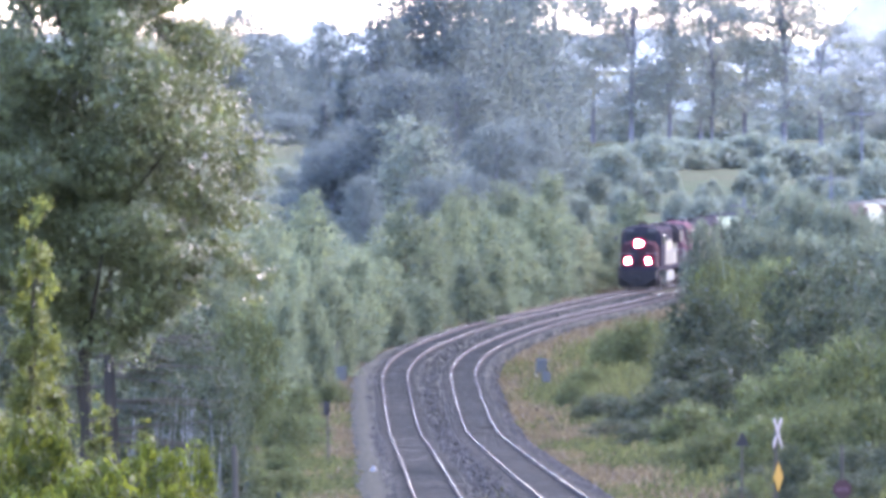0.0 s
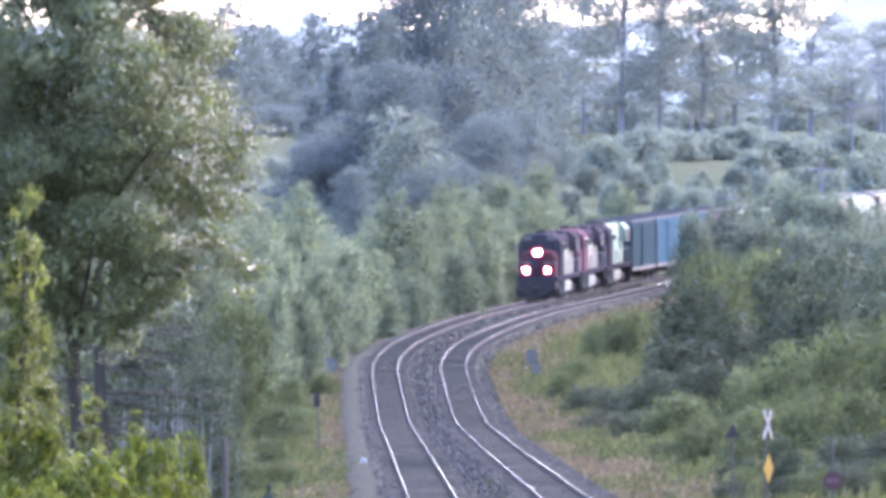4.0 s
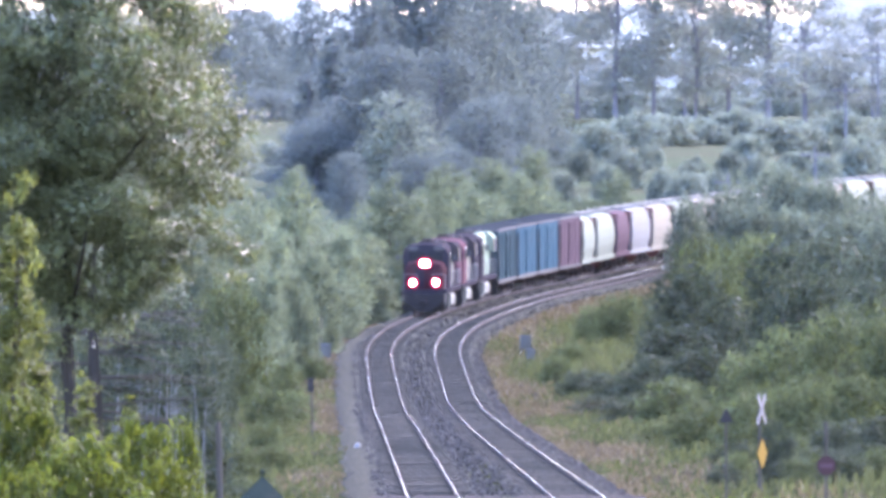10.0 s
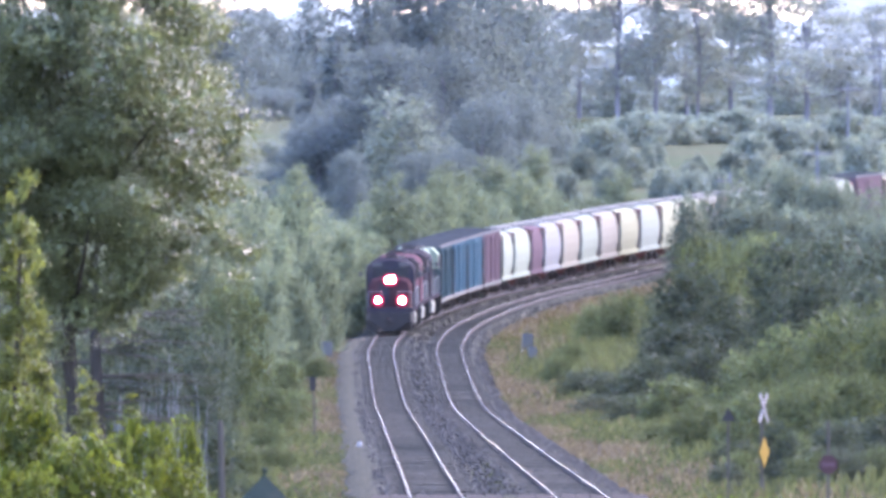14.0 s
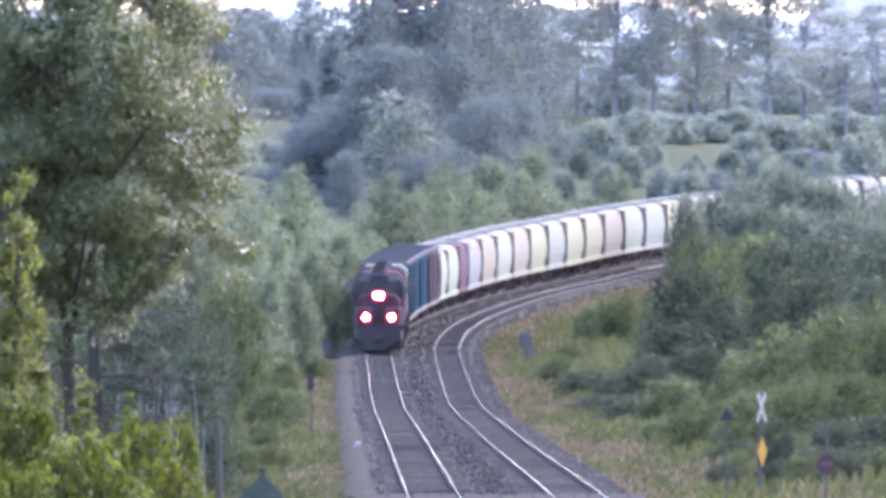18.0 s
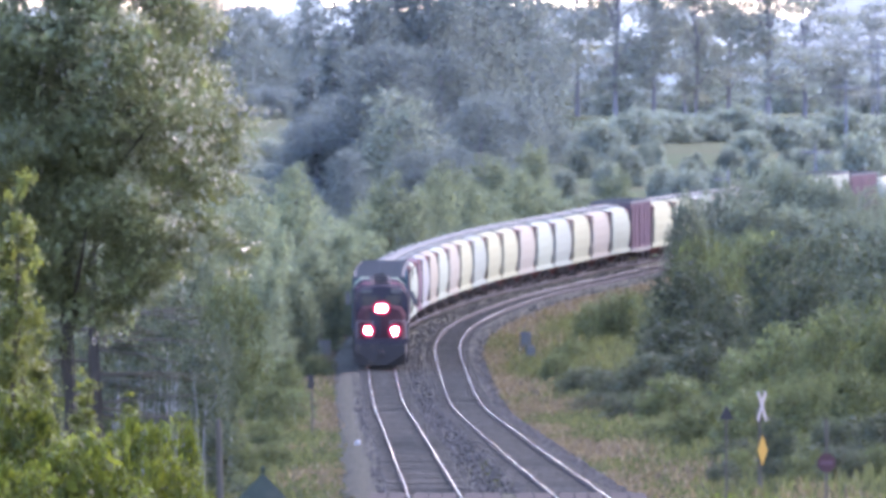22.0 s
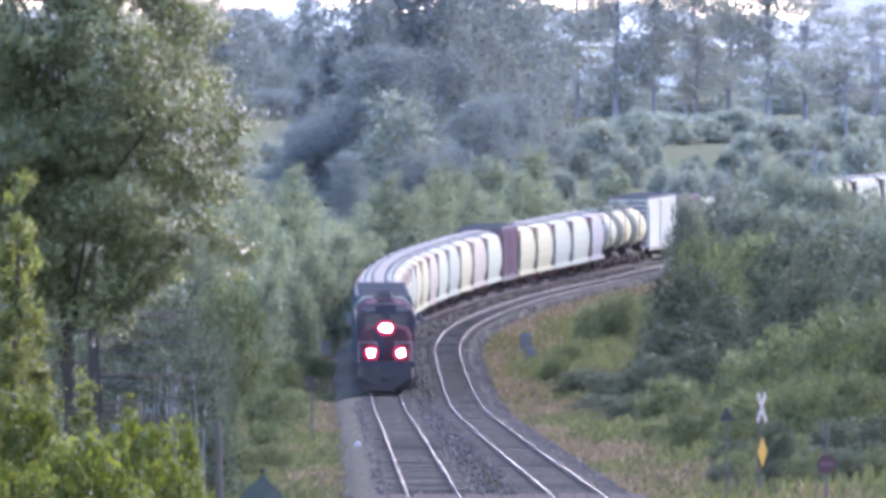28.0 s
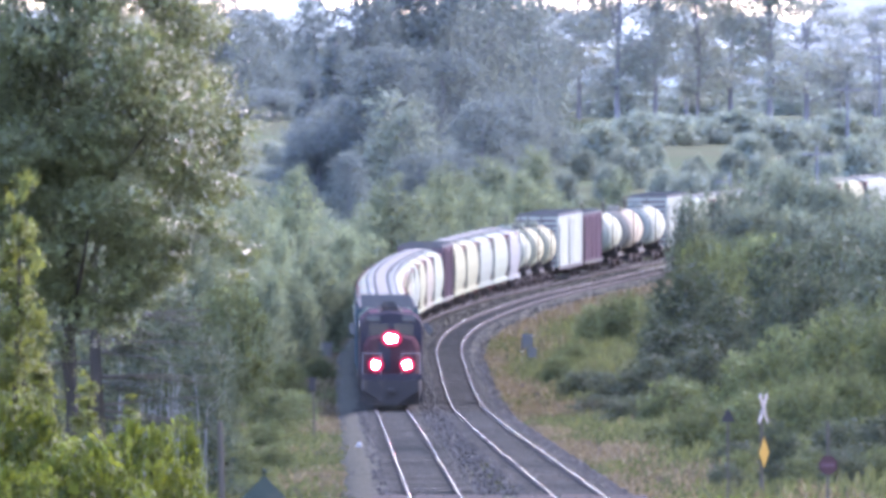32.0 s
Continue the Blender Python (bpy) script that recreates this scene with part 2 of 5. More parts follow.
def quads_mesh(name, corners, material):
    """Loose quads from an array of shape (n, 4, 3)."""
    n = len(corners)
    me = bpy.data.meshes.new(name)
    me.vertices.add(n * 4)
    me.vertices.foreach_set("co", np.asarray(corners, dtype=np.float32).ravel())
    me.loops.add(n * 4)
    me.loops.foreach_set("vertex_index", np.arange(n * 4, dtype=np.int32))
    me.polygons.add(n)
    me.polygons.foreach_set("loop_start", np.arange(n, dtype=np.int32) * 4)
    me.polygons.foreach_set("loop_total", np.full(n, 4, dtype=np.int32))
    me.update(calc_edges=True)
    me.materials.append(material)
    return me


def box(bm, c, s, bevel=0.0, mat=0, turn=None):
    r = bmesh.ops.create_cube(bm, size=1.0)
    vs = r["verts"]
    m = Matrix.Translation(c) @ (turn or Matrix()) @ Matrix.Diagonal((*s, 1))
    bmesh.ops.transform(bm, matrix=m, verts=vs)
    faces = {f for v in vs for f in v.link_faces}
    for f in faces:
        f.material_index = mat
    if bevel:
        es = list({e for v in vs for e in v.link_edges})
        r = bmesh.ops.bevel(bm, geom=es, offset=bevel, segments=2, affect="EDGES", profile=0.6)
        for f in r["faces"]:
            f.material_index = mat
    return vs


def rod(bm, a, b, r, n=6, r2=None, mat=0):
    a, b = Vector(a), Vector(b)
    d = b - a
    res = bmesh.ops.create_cone(bm, cap_ends=True, segments=n, radius1=r, radius2=r if r2 is None else r2, depth=d.length)
    m = Matrix.Translation((a + b) / 2) @ d.to_track_quat("Z", "Y").to_matrix().to_4x4()
    bmesh.ops.transform(bm, matrix=m, verts=res["verts"])
    for v in res["verts"]:
        for f in v.link_faces:
            f.material_index = mat
    return res["verts"]


def loft(bm, rings, closed=True, caps=True, mat=0):
    """Skins rings of points (each the same count)."""
    vr = [[bm.verts.new(p) for p in ring] for ring in rings]
    n = len(vr[0])
    for a, b in zip(vr, vr[1:]):
        for i in range(n if closed else n - 1):
            j = (i + 1) % n
            f = bm.faces.new((a[i], a[j], b[j], b[i]))
            f.material_index = mat
    if caps and closed:
        bm.faces.new(vr[0][::-1]).material_index = mat
        bm.faces.new(vr[-1]).material_index = mat
    return vr


def limb(bm, pts, radii, n=7):
    """A bent, tapering stem through points."""
    pts = [Vector(p) for p in pts]
    rings = []
    for i, p in enumerate(pts):
        d = (pts[min(i + 1, len(pts) - 1)] - pts[max(i - 1, 0)]).normalized()
        u = d.cross(Vector((0.31, 0.95, 0.05))).normalized()
        v = d.cross(u)
        rings.append([p + (u * math.cos(a) + v * math.sin(a)) * radii[i] for a in (2 * math.pi * k / n for k in range(n))])
    loft(bm, rings)


def thing(name, m, label, category, group="", kind=""):
    ob = new(name)
    ob.matrix_basis = m
    ob.empty_display_size = 0.3
    return tagged(ob, label, category, group, kind)


# ---------------------------------------------------------------- the plan
def smooth_curve(knots, lo, hi, step, width):
    ys = np.arange(lo, hi + step, step)
    v = np.interp(ys, [k[0] for k in knots], [k[1] for k in knots])
    k = np.exp(-0.5 * (np.arange(-4 * width, 4 * width + step, step) / width) ** 2)
    k /= k.sum()
    pad = len(k) // 2
    return ys, np.convolve(np.pad(v, pad, mode="reflect", reflect_type="odd"), k, mode="same")[pad:-pad]


# centre of the train's track across the valley, by distance
ROUTE = smooth_curve([(-300, 4.5), (740, -0.25), (1070, -1.8), (1270, -2.75), (1419, -3.4), (1480, -3.65), (1542, -3.95), (1604, -3.6),
                      (1645, -2.8), (1685, -1.4), (1726, 0.5), (1767, 3.0), (1829, 7.7), (1870, 11.3), (1891, 13.2), (1950, 19.4),
                      (2050, 32.2), (2150, 47.9), (2300, 77.0), (2500, 126.8), (2800, 210.0), (3300, 349.0)], -300, 3300, 5, 20)
# depth of the rails under the line of sight, by distance
DROP = smooth_curve([(-300, 6.8), (0, 7.0), (740, 7.2), (900, 7.35), (1060, 7.5), (1235, 7.75), (1330, 7.5), (1419, 7.0), (1480, 6.6), (1542, 6.08), (1604, 5.38),
                     (1685, 4.3), (1726, 3.7), (1767, 3.05), (1829, 2.2), (1870, 1.45), (1940, 0.4), (2070, -1.66), (2250, -4.2),
                     (2500, -7.0), (3300, -13.0)], -300, 3300, 5, 15)
# the second track's distance from the first
GAP = smooth_curve([(-300, 4.3), (740, 4.25), (900, 4.0), (1060, 3.8), (1250, 3.8), (1560, 4.15), (3300, 4.2)], -300, 3300, 5, 30)
# the open land
LAND = smooth_curve([(-300, 6.8), (0, 7.5), (740, 7.6), (1235, 7.9), (1330, 7.7), (1419, 7.2), (1542, 6.3), (1685, 4.7), (1767, 3.5), (1870, 1.9),
                     (2000, -0.2), (2070, -1.8), (2160, -4.0), (2250, -6.9), (2330, -9.0), (2450, -12.3), (2600, -13.4), (3000, -15.0),
                     (3600, -20.0), (4300, -30.0), (4900, -41.0)], -300, 4900, 5, 15)


def route_x(y):
    return np.interp(y, *ROUTE)


def rail_z(y):
    return EYE.z - DIP * y - np.interp(y, *DROP)


def land_z(x, y):
    """The ground's height: the railway's shelf, easing into the meadows."""
    x, y = np.asarray(x, float), np.asarray(y, float)
    mid = route_x(y) + np.interp(y, *GAP) / 2
    off = np.abs(x - mid)
    bank = EYE.z - DIP * y - np.interp(y, *LAND) + 0.25 * np.sin(x * 0.11 + y * 0.013) + 0.2 * np.sin(y * 0.041 - x * 0.05)
    shelf = rail_z(np.minimum(y, 3300)) - 0.75
    w = np.clip((off - 6.0) / 10.0, 0, 1)
    w = np.where(y > 3250, 1.0, w * w * (3 - 2 * w))
    return shelf * (1 - w) + bank * w


# arc length along the train's track
YS = np.arange(600.0, 3300.0, 1.0)
ARC = np.concatenate([[0], np.cumsum(np.sqrt(1 + np.diff(route_x(YS)) ** 2))])


def on_track(arc):
    y = float(np.interp(arc, ARC, YS))
    return Vector((float(route_x(y)), y, float(rail_z(y))))


# ---------------------------------------------------------------- ground
def build_ground():
    ys = np.concatenate([np.arange(-300, 560, 40), np.arange(560, 2700, 8), np.arange(2700, 4901, 100)])
    xs = np.concatenate([[-1600, -900, -500, -250, -120, -80], np.arange(-60, 100, 1.5), [110, 130, 160, 200, 300, 500, 900, 1600]])
    gx, gy = np.meshgrid(xs, ys)
    gz = land_z(gx, gy)
    rs = np.random.default_rng(3)
    gz = gz + rs.normal(0, 0.05, gz.shape)
    nx, ny = len(xs), len(ys)
    verts = np.stack([gx, gy, gz], -1).reshape(-1, 3)
    faces = [(j * nx + i, j * nx + i + 1, (j + 1) * nx + i + 1, (j + 1) * nx + i) for j in range(ny - 1) for i in range(nx - 1)]
    me = raw_mesh("ground", verts, faces, M_GROUND, True)
    tagged(new("ground", me), "green and dry grass meadow beside the railway", "meadow", kind="structure")


def track_ys(lo=560, hi=2700):
    return np.concatenate([np.arange(lo, 1500, 8.0), np.arange(1500, min(hi, 2200), 4.0), np.arange(min(hi, 2200), hi + 1, 10.0)])


def centre(which, y):
    return route_x(y) + (np.interp(y, *GAP) if which else 0.0)


def sweep(which, profile, lo=560, hi=2700):
    """Runs a closed cross-section (offset across, height over the rails) along a track."""
    ys = track_ys(lo, hi)
    cx, cz = centre(which, ys), rail_z(ys)
    dx = np.gradient(cx, ys)
    k = len(profile)
    verts = []
    for y, x, z, g in zip(ys, cx, cz, dx):
        n = 1 / math.sqrt(1 + g * g)
        verts += [(x + o * n, y - o * g * n, z + h) for o, h in profile]
    faces = []
    for j in range(len(ys) - 1):
        for i in range(k):
            i2 = (i + 1) % k
            faces.append((j * k + i, j * k + i2, (j + 1) * k + i2, (j + 1) * k + i))
    faces += [tuple(range(k))[::-1], tuple((len(ys) - 1) * k + i for i in range(k))]
    return verts, faces


def build_tracks():
    # one shared stone bed under both tracks
    ys = track_ys()
    a, b, z = centre(0, ys), centre(1, ys), rail_z(ys)
    rs = np.random.default_rng(5)
    prof = []
    for i in range(len(ys)):
        xl, xr = a[i], b[i]
        mid = (xl + xr) / 2
        row = [(xl - 3.1, -0.85), (xl - 2.65, -0.45), (xl - 2.0, -0.22), (xl - 1.4, -0.16), (xl - 0.9, -0.17), (xl, -0.19), (xl + 0.9, -0.17), (xl + 1.4, -0.17),
               (mid, -0.32), (xr - 1.4, -0.17), (xr - 0.9, -0.17), (xr, -0.19), (xr + 0.9, -0.17), (xr + 1.4, -0.16), (xr + 1.7, -0.26), (xr + 2.1, -0.5), (xr + 2.6, -0.85)]
        prof.append([(x + rs.normal(0, 0.05), ys[i], z[i] + h + rs.normal(0, 0.012)) for x, h in row])
    k = len(prof[0])
    faces = [(j * k + i, j * k + i + 1, (j + 1) * k + i + 1, (j + 1) * k + i) for j in range(len(ys) - 1) for i in range(k - 1)]
    me = raw_mesh("track_bed", [p for r in prof for p in r], faces, M_BALLAST, True)
    tagged(new("track_bed", me), "grey crushed stone ballast bed under two tracks", "ballast", kind="structure")
    for which, words in ((0, "curving railway track with worn steel rails, train running on it"), (1, "empty curving railway track with worn steel rails")):
        tr = thing("railway_track", Matrix(), words, "railway track", "railway tracks", "structure")
        for side in (-0.7525, 0.7525):
            foot = [(side - 0.075, -0.172), (side + 0.075, -0.172), (side + 0.07, -0.15), (side + 0.012, -0.135), (side + 0.012, -0.05),
                    (side + 0.036, -0.035), (side + 0.034, -0.008), (side - 0.034, -0.008), (side - 0.036, -0.035), (side - 0.012, -0.05),
                    (side - 0.012, -0.135), (side - 0.07, -0.15)]
            v, f = sweep(which, foot)
            rail = piece("rail", raw_mesh("rail", v, f, M_RAIL), tr)
            head = [(side - 0.013, -0.009), (side + 0.013, -0.009), (side + 0.012, -0.001), (side + 0.008, 0.0), (side - 0.008, 0.0), (side - 0.012, -0.001)]
            v, f = sweep(which, head)
            piece("rail_head", raw_mesh("rail_head", v, f, M_RAIL_TOP, True), rail, label="worn steel rail head")
            crown = [(o, 0.003 - o * o / 0.06) for o in (-0.0028, -0.0019, -0.001, 0.0, 0.001, 0.0019, 0.0028)]
            v, f = sweep(which, [(side + o, h) for o, h in crown] + [(side + 0.0028, -0.004), (side - 0.0028, -0.004)])
            piece("running_band", raw_mesh("running_band", v, f, M_POLISHED, True), rail, label="polished running band")
        # sleepers, too low and too many to tell apart
        v, f = [], []
        y = 562.0
        rs = np.random.default_rng(7 + which)
        while y < 2300:
            cx, cz = float(centre(which, y)), float(rail_z(y)) - 0.145 + rs.normal(0, 0.014)
            g = float(centre(which, y + 1) - cx)
            n = 1 / math.sqrt(1 + g * g)
            wob = rs.normal(0, 0.03)
            b0 = len(v)
            for s, t, h in ((-1, -1, 0), (1, -1, 0), (1, 1, 0), (-1, 1, 0), (-1, -1, -0.12), (1, -1, -0.12), (1, 1, -0.12), (-1, 1, -0.12)):
                o, l = s * 1.28 + wob, t * 0.115
                v.append((cx + o * n + l * g * n, y - o * g * n + l * n, cz + h))
            f += [(b0, b0 + 1, b0 + 2, b0 + 3), (b0 + 4, b0 + 5, b0 + 1, b0), (b0 + 6, b0 + 7, b0 + 3, b0 + 2), (b0 + 5, b0 + 6, b0 + 2, b0 + 1), (b0 + 7, b0 + 4, b0, b0 + 3)]
            y += 0.56
        sl = piece("sleepers", raw_mesh("sleepers", v, f, M_SLEEPER), tr)
        sl["kind"] = "stuff"


build_ground()
build_tracks()


# ---------------------------------------------------------------- verge grass
def build_grass():
    rs = np.random.default_rng(11)
    n = 38000
    y = np.concatenate([rs.uniform(640, 1250, n // 2), rs.uniform(1250, 1960, n - n // 2)])
    side = rs.uniform(0, 1, n) < 0.55
    off = rs.uniform(0, 1, n) ** 1.4 * np.where(side, 11.0, 9.0)
    x = np.where(side, centre(0, y) - 2.75 - off, centre(1, y) + 2.25 + off)
    patch = np.sin(x * 0.9 + y * 0.021) + np.sin(y * 0.043 - x * 0.5) + 0.8 * np.sin(y * 0.011 + 1.0)
    dry = 0.8 * patch - 0.55 * off + rs.normal(0, 0.8, n) + np.where(y > 1250, 1.8, 0.6) + np.where(~side & (y < 1050), 1.6, 0.0) > 0.5
    # the crossing road stays clear
    keep = y > 700
    x, y, dry = x[keep], y[keep], dry[keep]
    z = land_z(x, y)
    tuft = rs.uniform(742, 900, 420)
    side = rs.uniform(0.50, 0.66, 420)
    x, y, dry = np.concatenate([x, centre(0, tuft) * (1 - side) + centre(1, tuft) * side]), np.concatenate([y, tuft]), np.concatenate([dry, np.zeros(420, bool)])
    z = np.concatenate([z, rail_z(tuft) - 0.36])
    rank = np.concatenate([np.clip(off[keep] - 2.5, 0, 5) / 5, np.full(420, -0.5)])
    for name, mask, mat, words in (("dry_grass", dry, L_DRY, "tall dry tan grass along the track bed"), ("green_grass", ~dry, L_GRASS, "rough green grass along the track bed")):
        px, py, pz, tall = x[mask], y[mask], z[mask], 1 + 1.1 * rank[mask]
        quads = []
        for k in range(3):
            m = len(px)
            a = rs.uniform(0, math.pi, m)
            h = rs.uniform(0.18, 0.5, m) * tall
            w = rs.uniform(0.05, 0.14, m)
            lean = rs.normal(0, 0.14, (m, 2))
            bx, by = px + rs.normal(0, 0.2, m), py + rs.normal(0, 0.4, m)
            ux, uy = np.cos(a) * w, np.sin(a) * w
            quads.append(np.stack([np.stack([bx - ux, by - uy, pz - 0.05], -1), np.stack([bx + ux, by + uy, pz - 0.05], -1),
                                   np.stack([bx + ux * 0.35 + lean[:, 0], by + uy * 0.35 + lean[:, 1], pz + h], -1),
                                   np.stack([bx - ux * 0.35 + lean[:, 0], by - uy * 0.35 + lean[:, 1], pz + h * 0.96], -1)], 1))
        tagged(new(name, quads_mesh(name, np.concatenate(quads), mat)), words, "grass", kind="stuff")


build_grass()


def build_stones():
    """Loose ballast stones along the bed, past counting."""
    rs = np.random.default_rng(31)
    n = 26000
    y = 735 + rs.uniform(0, 1, n) ** 1.3 * 1150
    a, b = centre(0, y), centre(1, y)
    f = rs.uniform(0, 1, n)
    x = np.where(f < 0.34, a - rs.uniform(0.85, 2.75, n), np.where(f < 0.7, a + rs.uniform(0.85, 1.0, n) + rs.uniform(0, 1, n) * (b - a - 1.75), b + rs.uniform(0.85, 2.2, n)))
    inner = rs.uniform(0, 1, n) < 0.16
    x = np.where(inner, np.where(rs.uniform(0, 1, n) < 0.5, a, b) + rs.uniform(-0.66, 0.66, n), x)
    edge = np.maximum(a - 1.5 - x, x - b - 1.4)
    z = rail_z(y) - 0.17 - np.where(edge > 0, 0.26 * edge, 0.0)
    r = rs.uniform(0.035, 0.085, n) * (0.7 + y / 2200)
    base = np.array([(1, 0, 0), (0, 1, 0), (-1, 0, 0), (0, -1, 0), (0, 0, 0.8), (0, 0, -0.6)])
    spin = rs.uniform(0, math.pi, n)
    c, s = np.cos(spin), np.sin(spin)
    vx = base[None, :, 0] * c[:, None] - base[None, :, 1] * s[:, None]
    vy = base[None, :, 0] * s[:, None] + base[None, :, 1] * c[:, None]
    v = np.stack([vx, vy, np.repeat(base[None, :, 2], n, 0)], -1) * r[:, None, None] * rs.uniform(0.7, 1.3, (n, 6, 1)) + np.stack([x, y, z], -1)[:, None, :]
    tri = np.array([(0, 1, 4), (1, 2, 4), (2, 3, 4), (3, 0, 4), (1, 0, 5), (2, 1, 5), (3, 2, 5), (0, 3, 5)])
    idx = (np.arange(n)[:, None, None] * 6 + tri[None]).reshape(-1, 3)
    me = bpy.data.meshes.new("ballast_stones")
    me.vertices.add(n * 6)
    me.vertices.foreach_set("co", v.astype(np.float32).ravel())
    me.loops.add(len(idx) * 3)
    me.loops.foreach_set("vertex_index", idx.astype(np.int32).ravel())
    me.polygons.add(len(idx))
    me.polygons.foreach_set("loop_start", np.arange(len(idx), dtype=np.int32) * 3)
    me.polygons.foreach_set("loop_total", np.full(len(idx), 3, dtype=np.int32))
    me.update(calc_edges=True)
    me.materials.append(M_STONE)
    tagged(new("ballast_stones", me), "loose grey crushed stones on the track bed", "gravel", kind="stuff")


build_stones()


# ---------------------------------------------------------------- the train
# cars: y runs forward, z = 0 on the rails, the origin midway between the couplers
def wheel_mesh(r):
    bm = bmesh.new()
    prof = [(r * 0.30, 0.08), (r * 0.82, 0.02), (r, 0.06), (r, -0.05), (r * 1.06, -0.07), (r * 0.8, -0.02), (r * 0.3, -0.05)]
    n = 14
    rings = [[(o, rr * math.cos(2 * math.pi * k / n), rr * math.sin(2 * math.pi * k / n)) for k in range(n)] for rr, o in prof]
    loft(bm, rings)
    return bm


def wheelset(r):
    """Axle with two wheels and end caps, as one solid forging."""
    bm = wheel_mesh(r)
    bmesh.ops.translate(bm, vec=(0.76, 0, 0), verts=bm.verts)
    bmesh.ops.duplicate(bm, geom=bm.verts[:] + bm.edges[:] + bm.faces[:])
    half = bm.verts[len(bm.verts) // 2:]
    bmesh.ops.scale(bm, vec=(-1, 1, 1), verts=half)
    rod(bm, (-1.05, 0, 0), (1.05, 0, 0), 0.08, 8)
    return bm


def bm_to_mesh(name, bm, mats):
    me = bpy.data.meshes.new(name)
    bmesh.ops.recalc_face_normals(bm, faces=bm.faces)
    bm.to_mesh(me)
    bm.free()
    for m in mats:
        me.materials.append(m)
    return me


def freight_truck_meshes():
    out = {}
    out["wheelset"] = bm_to_mesh("wheelset", wheelset(0.457), [M_WHEEL])
    bm = bmesh.new()
    prof = [(-1.15, 0.62), (-1.15, 0.42), (-0.7, 0.30), (-0.35, 0.20), (0.35, 0.20), (0.7, 0.30), (1.15, 0.42), (1.15, 0.62), (0.75, 0.66), (0.45, 0.72), (-0.45, 0.72), (-0.75, 0.66)]
    loft(bm, [[(-0.06, y, z) for y, z in prof], [(0.06, y, z) for y, z in prof]])
    for y in (-0.89, 0.89):
        rod(bm, (-0.12, y, 0.46), (0.12, y, 0.46), 0.13, 10)
    for k in (-0.18, 0, 0.18):
        rod(bm, (0, k, 0.28), (0, k, 0.62), 0.09, 8)
    out["side_frame"] = bm_to_mesh("side_frame", bm, [M_TRUCK])
    bm = bmesh.new()
    box(bm, (0, 0, 0.62), (2.2, 0.42, 0.26), 0.04)
    rod(bm, (0, 0, 0.7), (0, 0, 0.95), 0.2, 12)
    out["truck"] = bm_to_mesh("truck", bm, [M_TRUCK])
    bm = bmesh.new()
    box(bm, (0, -0.35, 0.86), (0.16, 0.9, 0.2), 0.03)
    box(bm, (0.02, 0.14, 0.86), (0.34, 0.24, 0.3), 0.06)
    box(bm, (-0.14, 0.28, 0.86), (0.1, 0.22, 0.26), 0.04)
    rod(bm, (0.3, -0.4, 0.62), (1.15, -0.45, 0.62), 0.02, 5)
    rod(bm, (0.3, -0.1, 0.8), (0.34, 0.1, 0.45), 0.03, 6)
    out["coupler"] = bm_to_mesh("coupler", bm, [M_STEEL])
    bm = bmesh.new()
    for x in (-0.22, 0.22):
        rod(bm, (x, 0, 0), (x, 0, 3.0), 0.022, 3)
    for k in range(9):
        rod(bm, (-0.22, 0, 0.15 + 0.34 * k), (0.22, 0, 0.15 + 0.34 * k), 0.016, 3)
    out["ladder"] = bm_to_mesh("ladder", bm, [M_STEEL])
    bm = bmesh.new()
    rod(bm, (0, 0, 0), (0, 0, 0.05), 0.30, 10)
    bmesh.ops.create_uvsphere(bm, u_segments=8, v_segments=4, radius=0.28, matrix=Matrix.Translation((0, 0, 0.04)) @ Matrix.Diagonal((1, 1, 0.3, 1)))
    out["hatch"] = bm_to_mesh("hatch", bm, [M_WHITE])
    return out


FT = freight_truck_meshes()


def running_gear(car, length, inset=2.3):
    for s in (1, -1):
        y = s * (length / 2 - inset)
        tr = piece("truck", FT["truck"], car, Matrix.Translation((0, y, 0)))
        for x in (-1.0, 1.0):
            piece("side_frame", FT["side_frame"], tr, Matrix.Translation((x, 0, 0)))
        for w in (-0.89, 0.89):
            piece("wheelset", FT["wheelset"], tr, Matrix.Translation((0, w, 0.457)))
        piece("coupler", FT["coupler"], car, Matrix.Translation((0, s * (length / 2 - 0.25), 0)) @ pose(0, 0, 0, 0, 0, 0 if s > 0 else 180))


def ladders(car, half_w, y_end, z0):
    for s in (1, -1):
        for side in (1, -1):
            piece("ladder", FT["ladder"], car, Matrix.Translation((side * (half_w + 0.04), s * (y_end - 0.35), z0)) @ pose(0, 0, 0, 0, 0, 90))


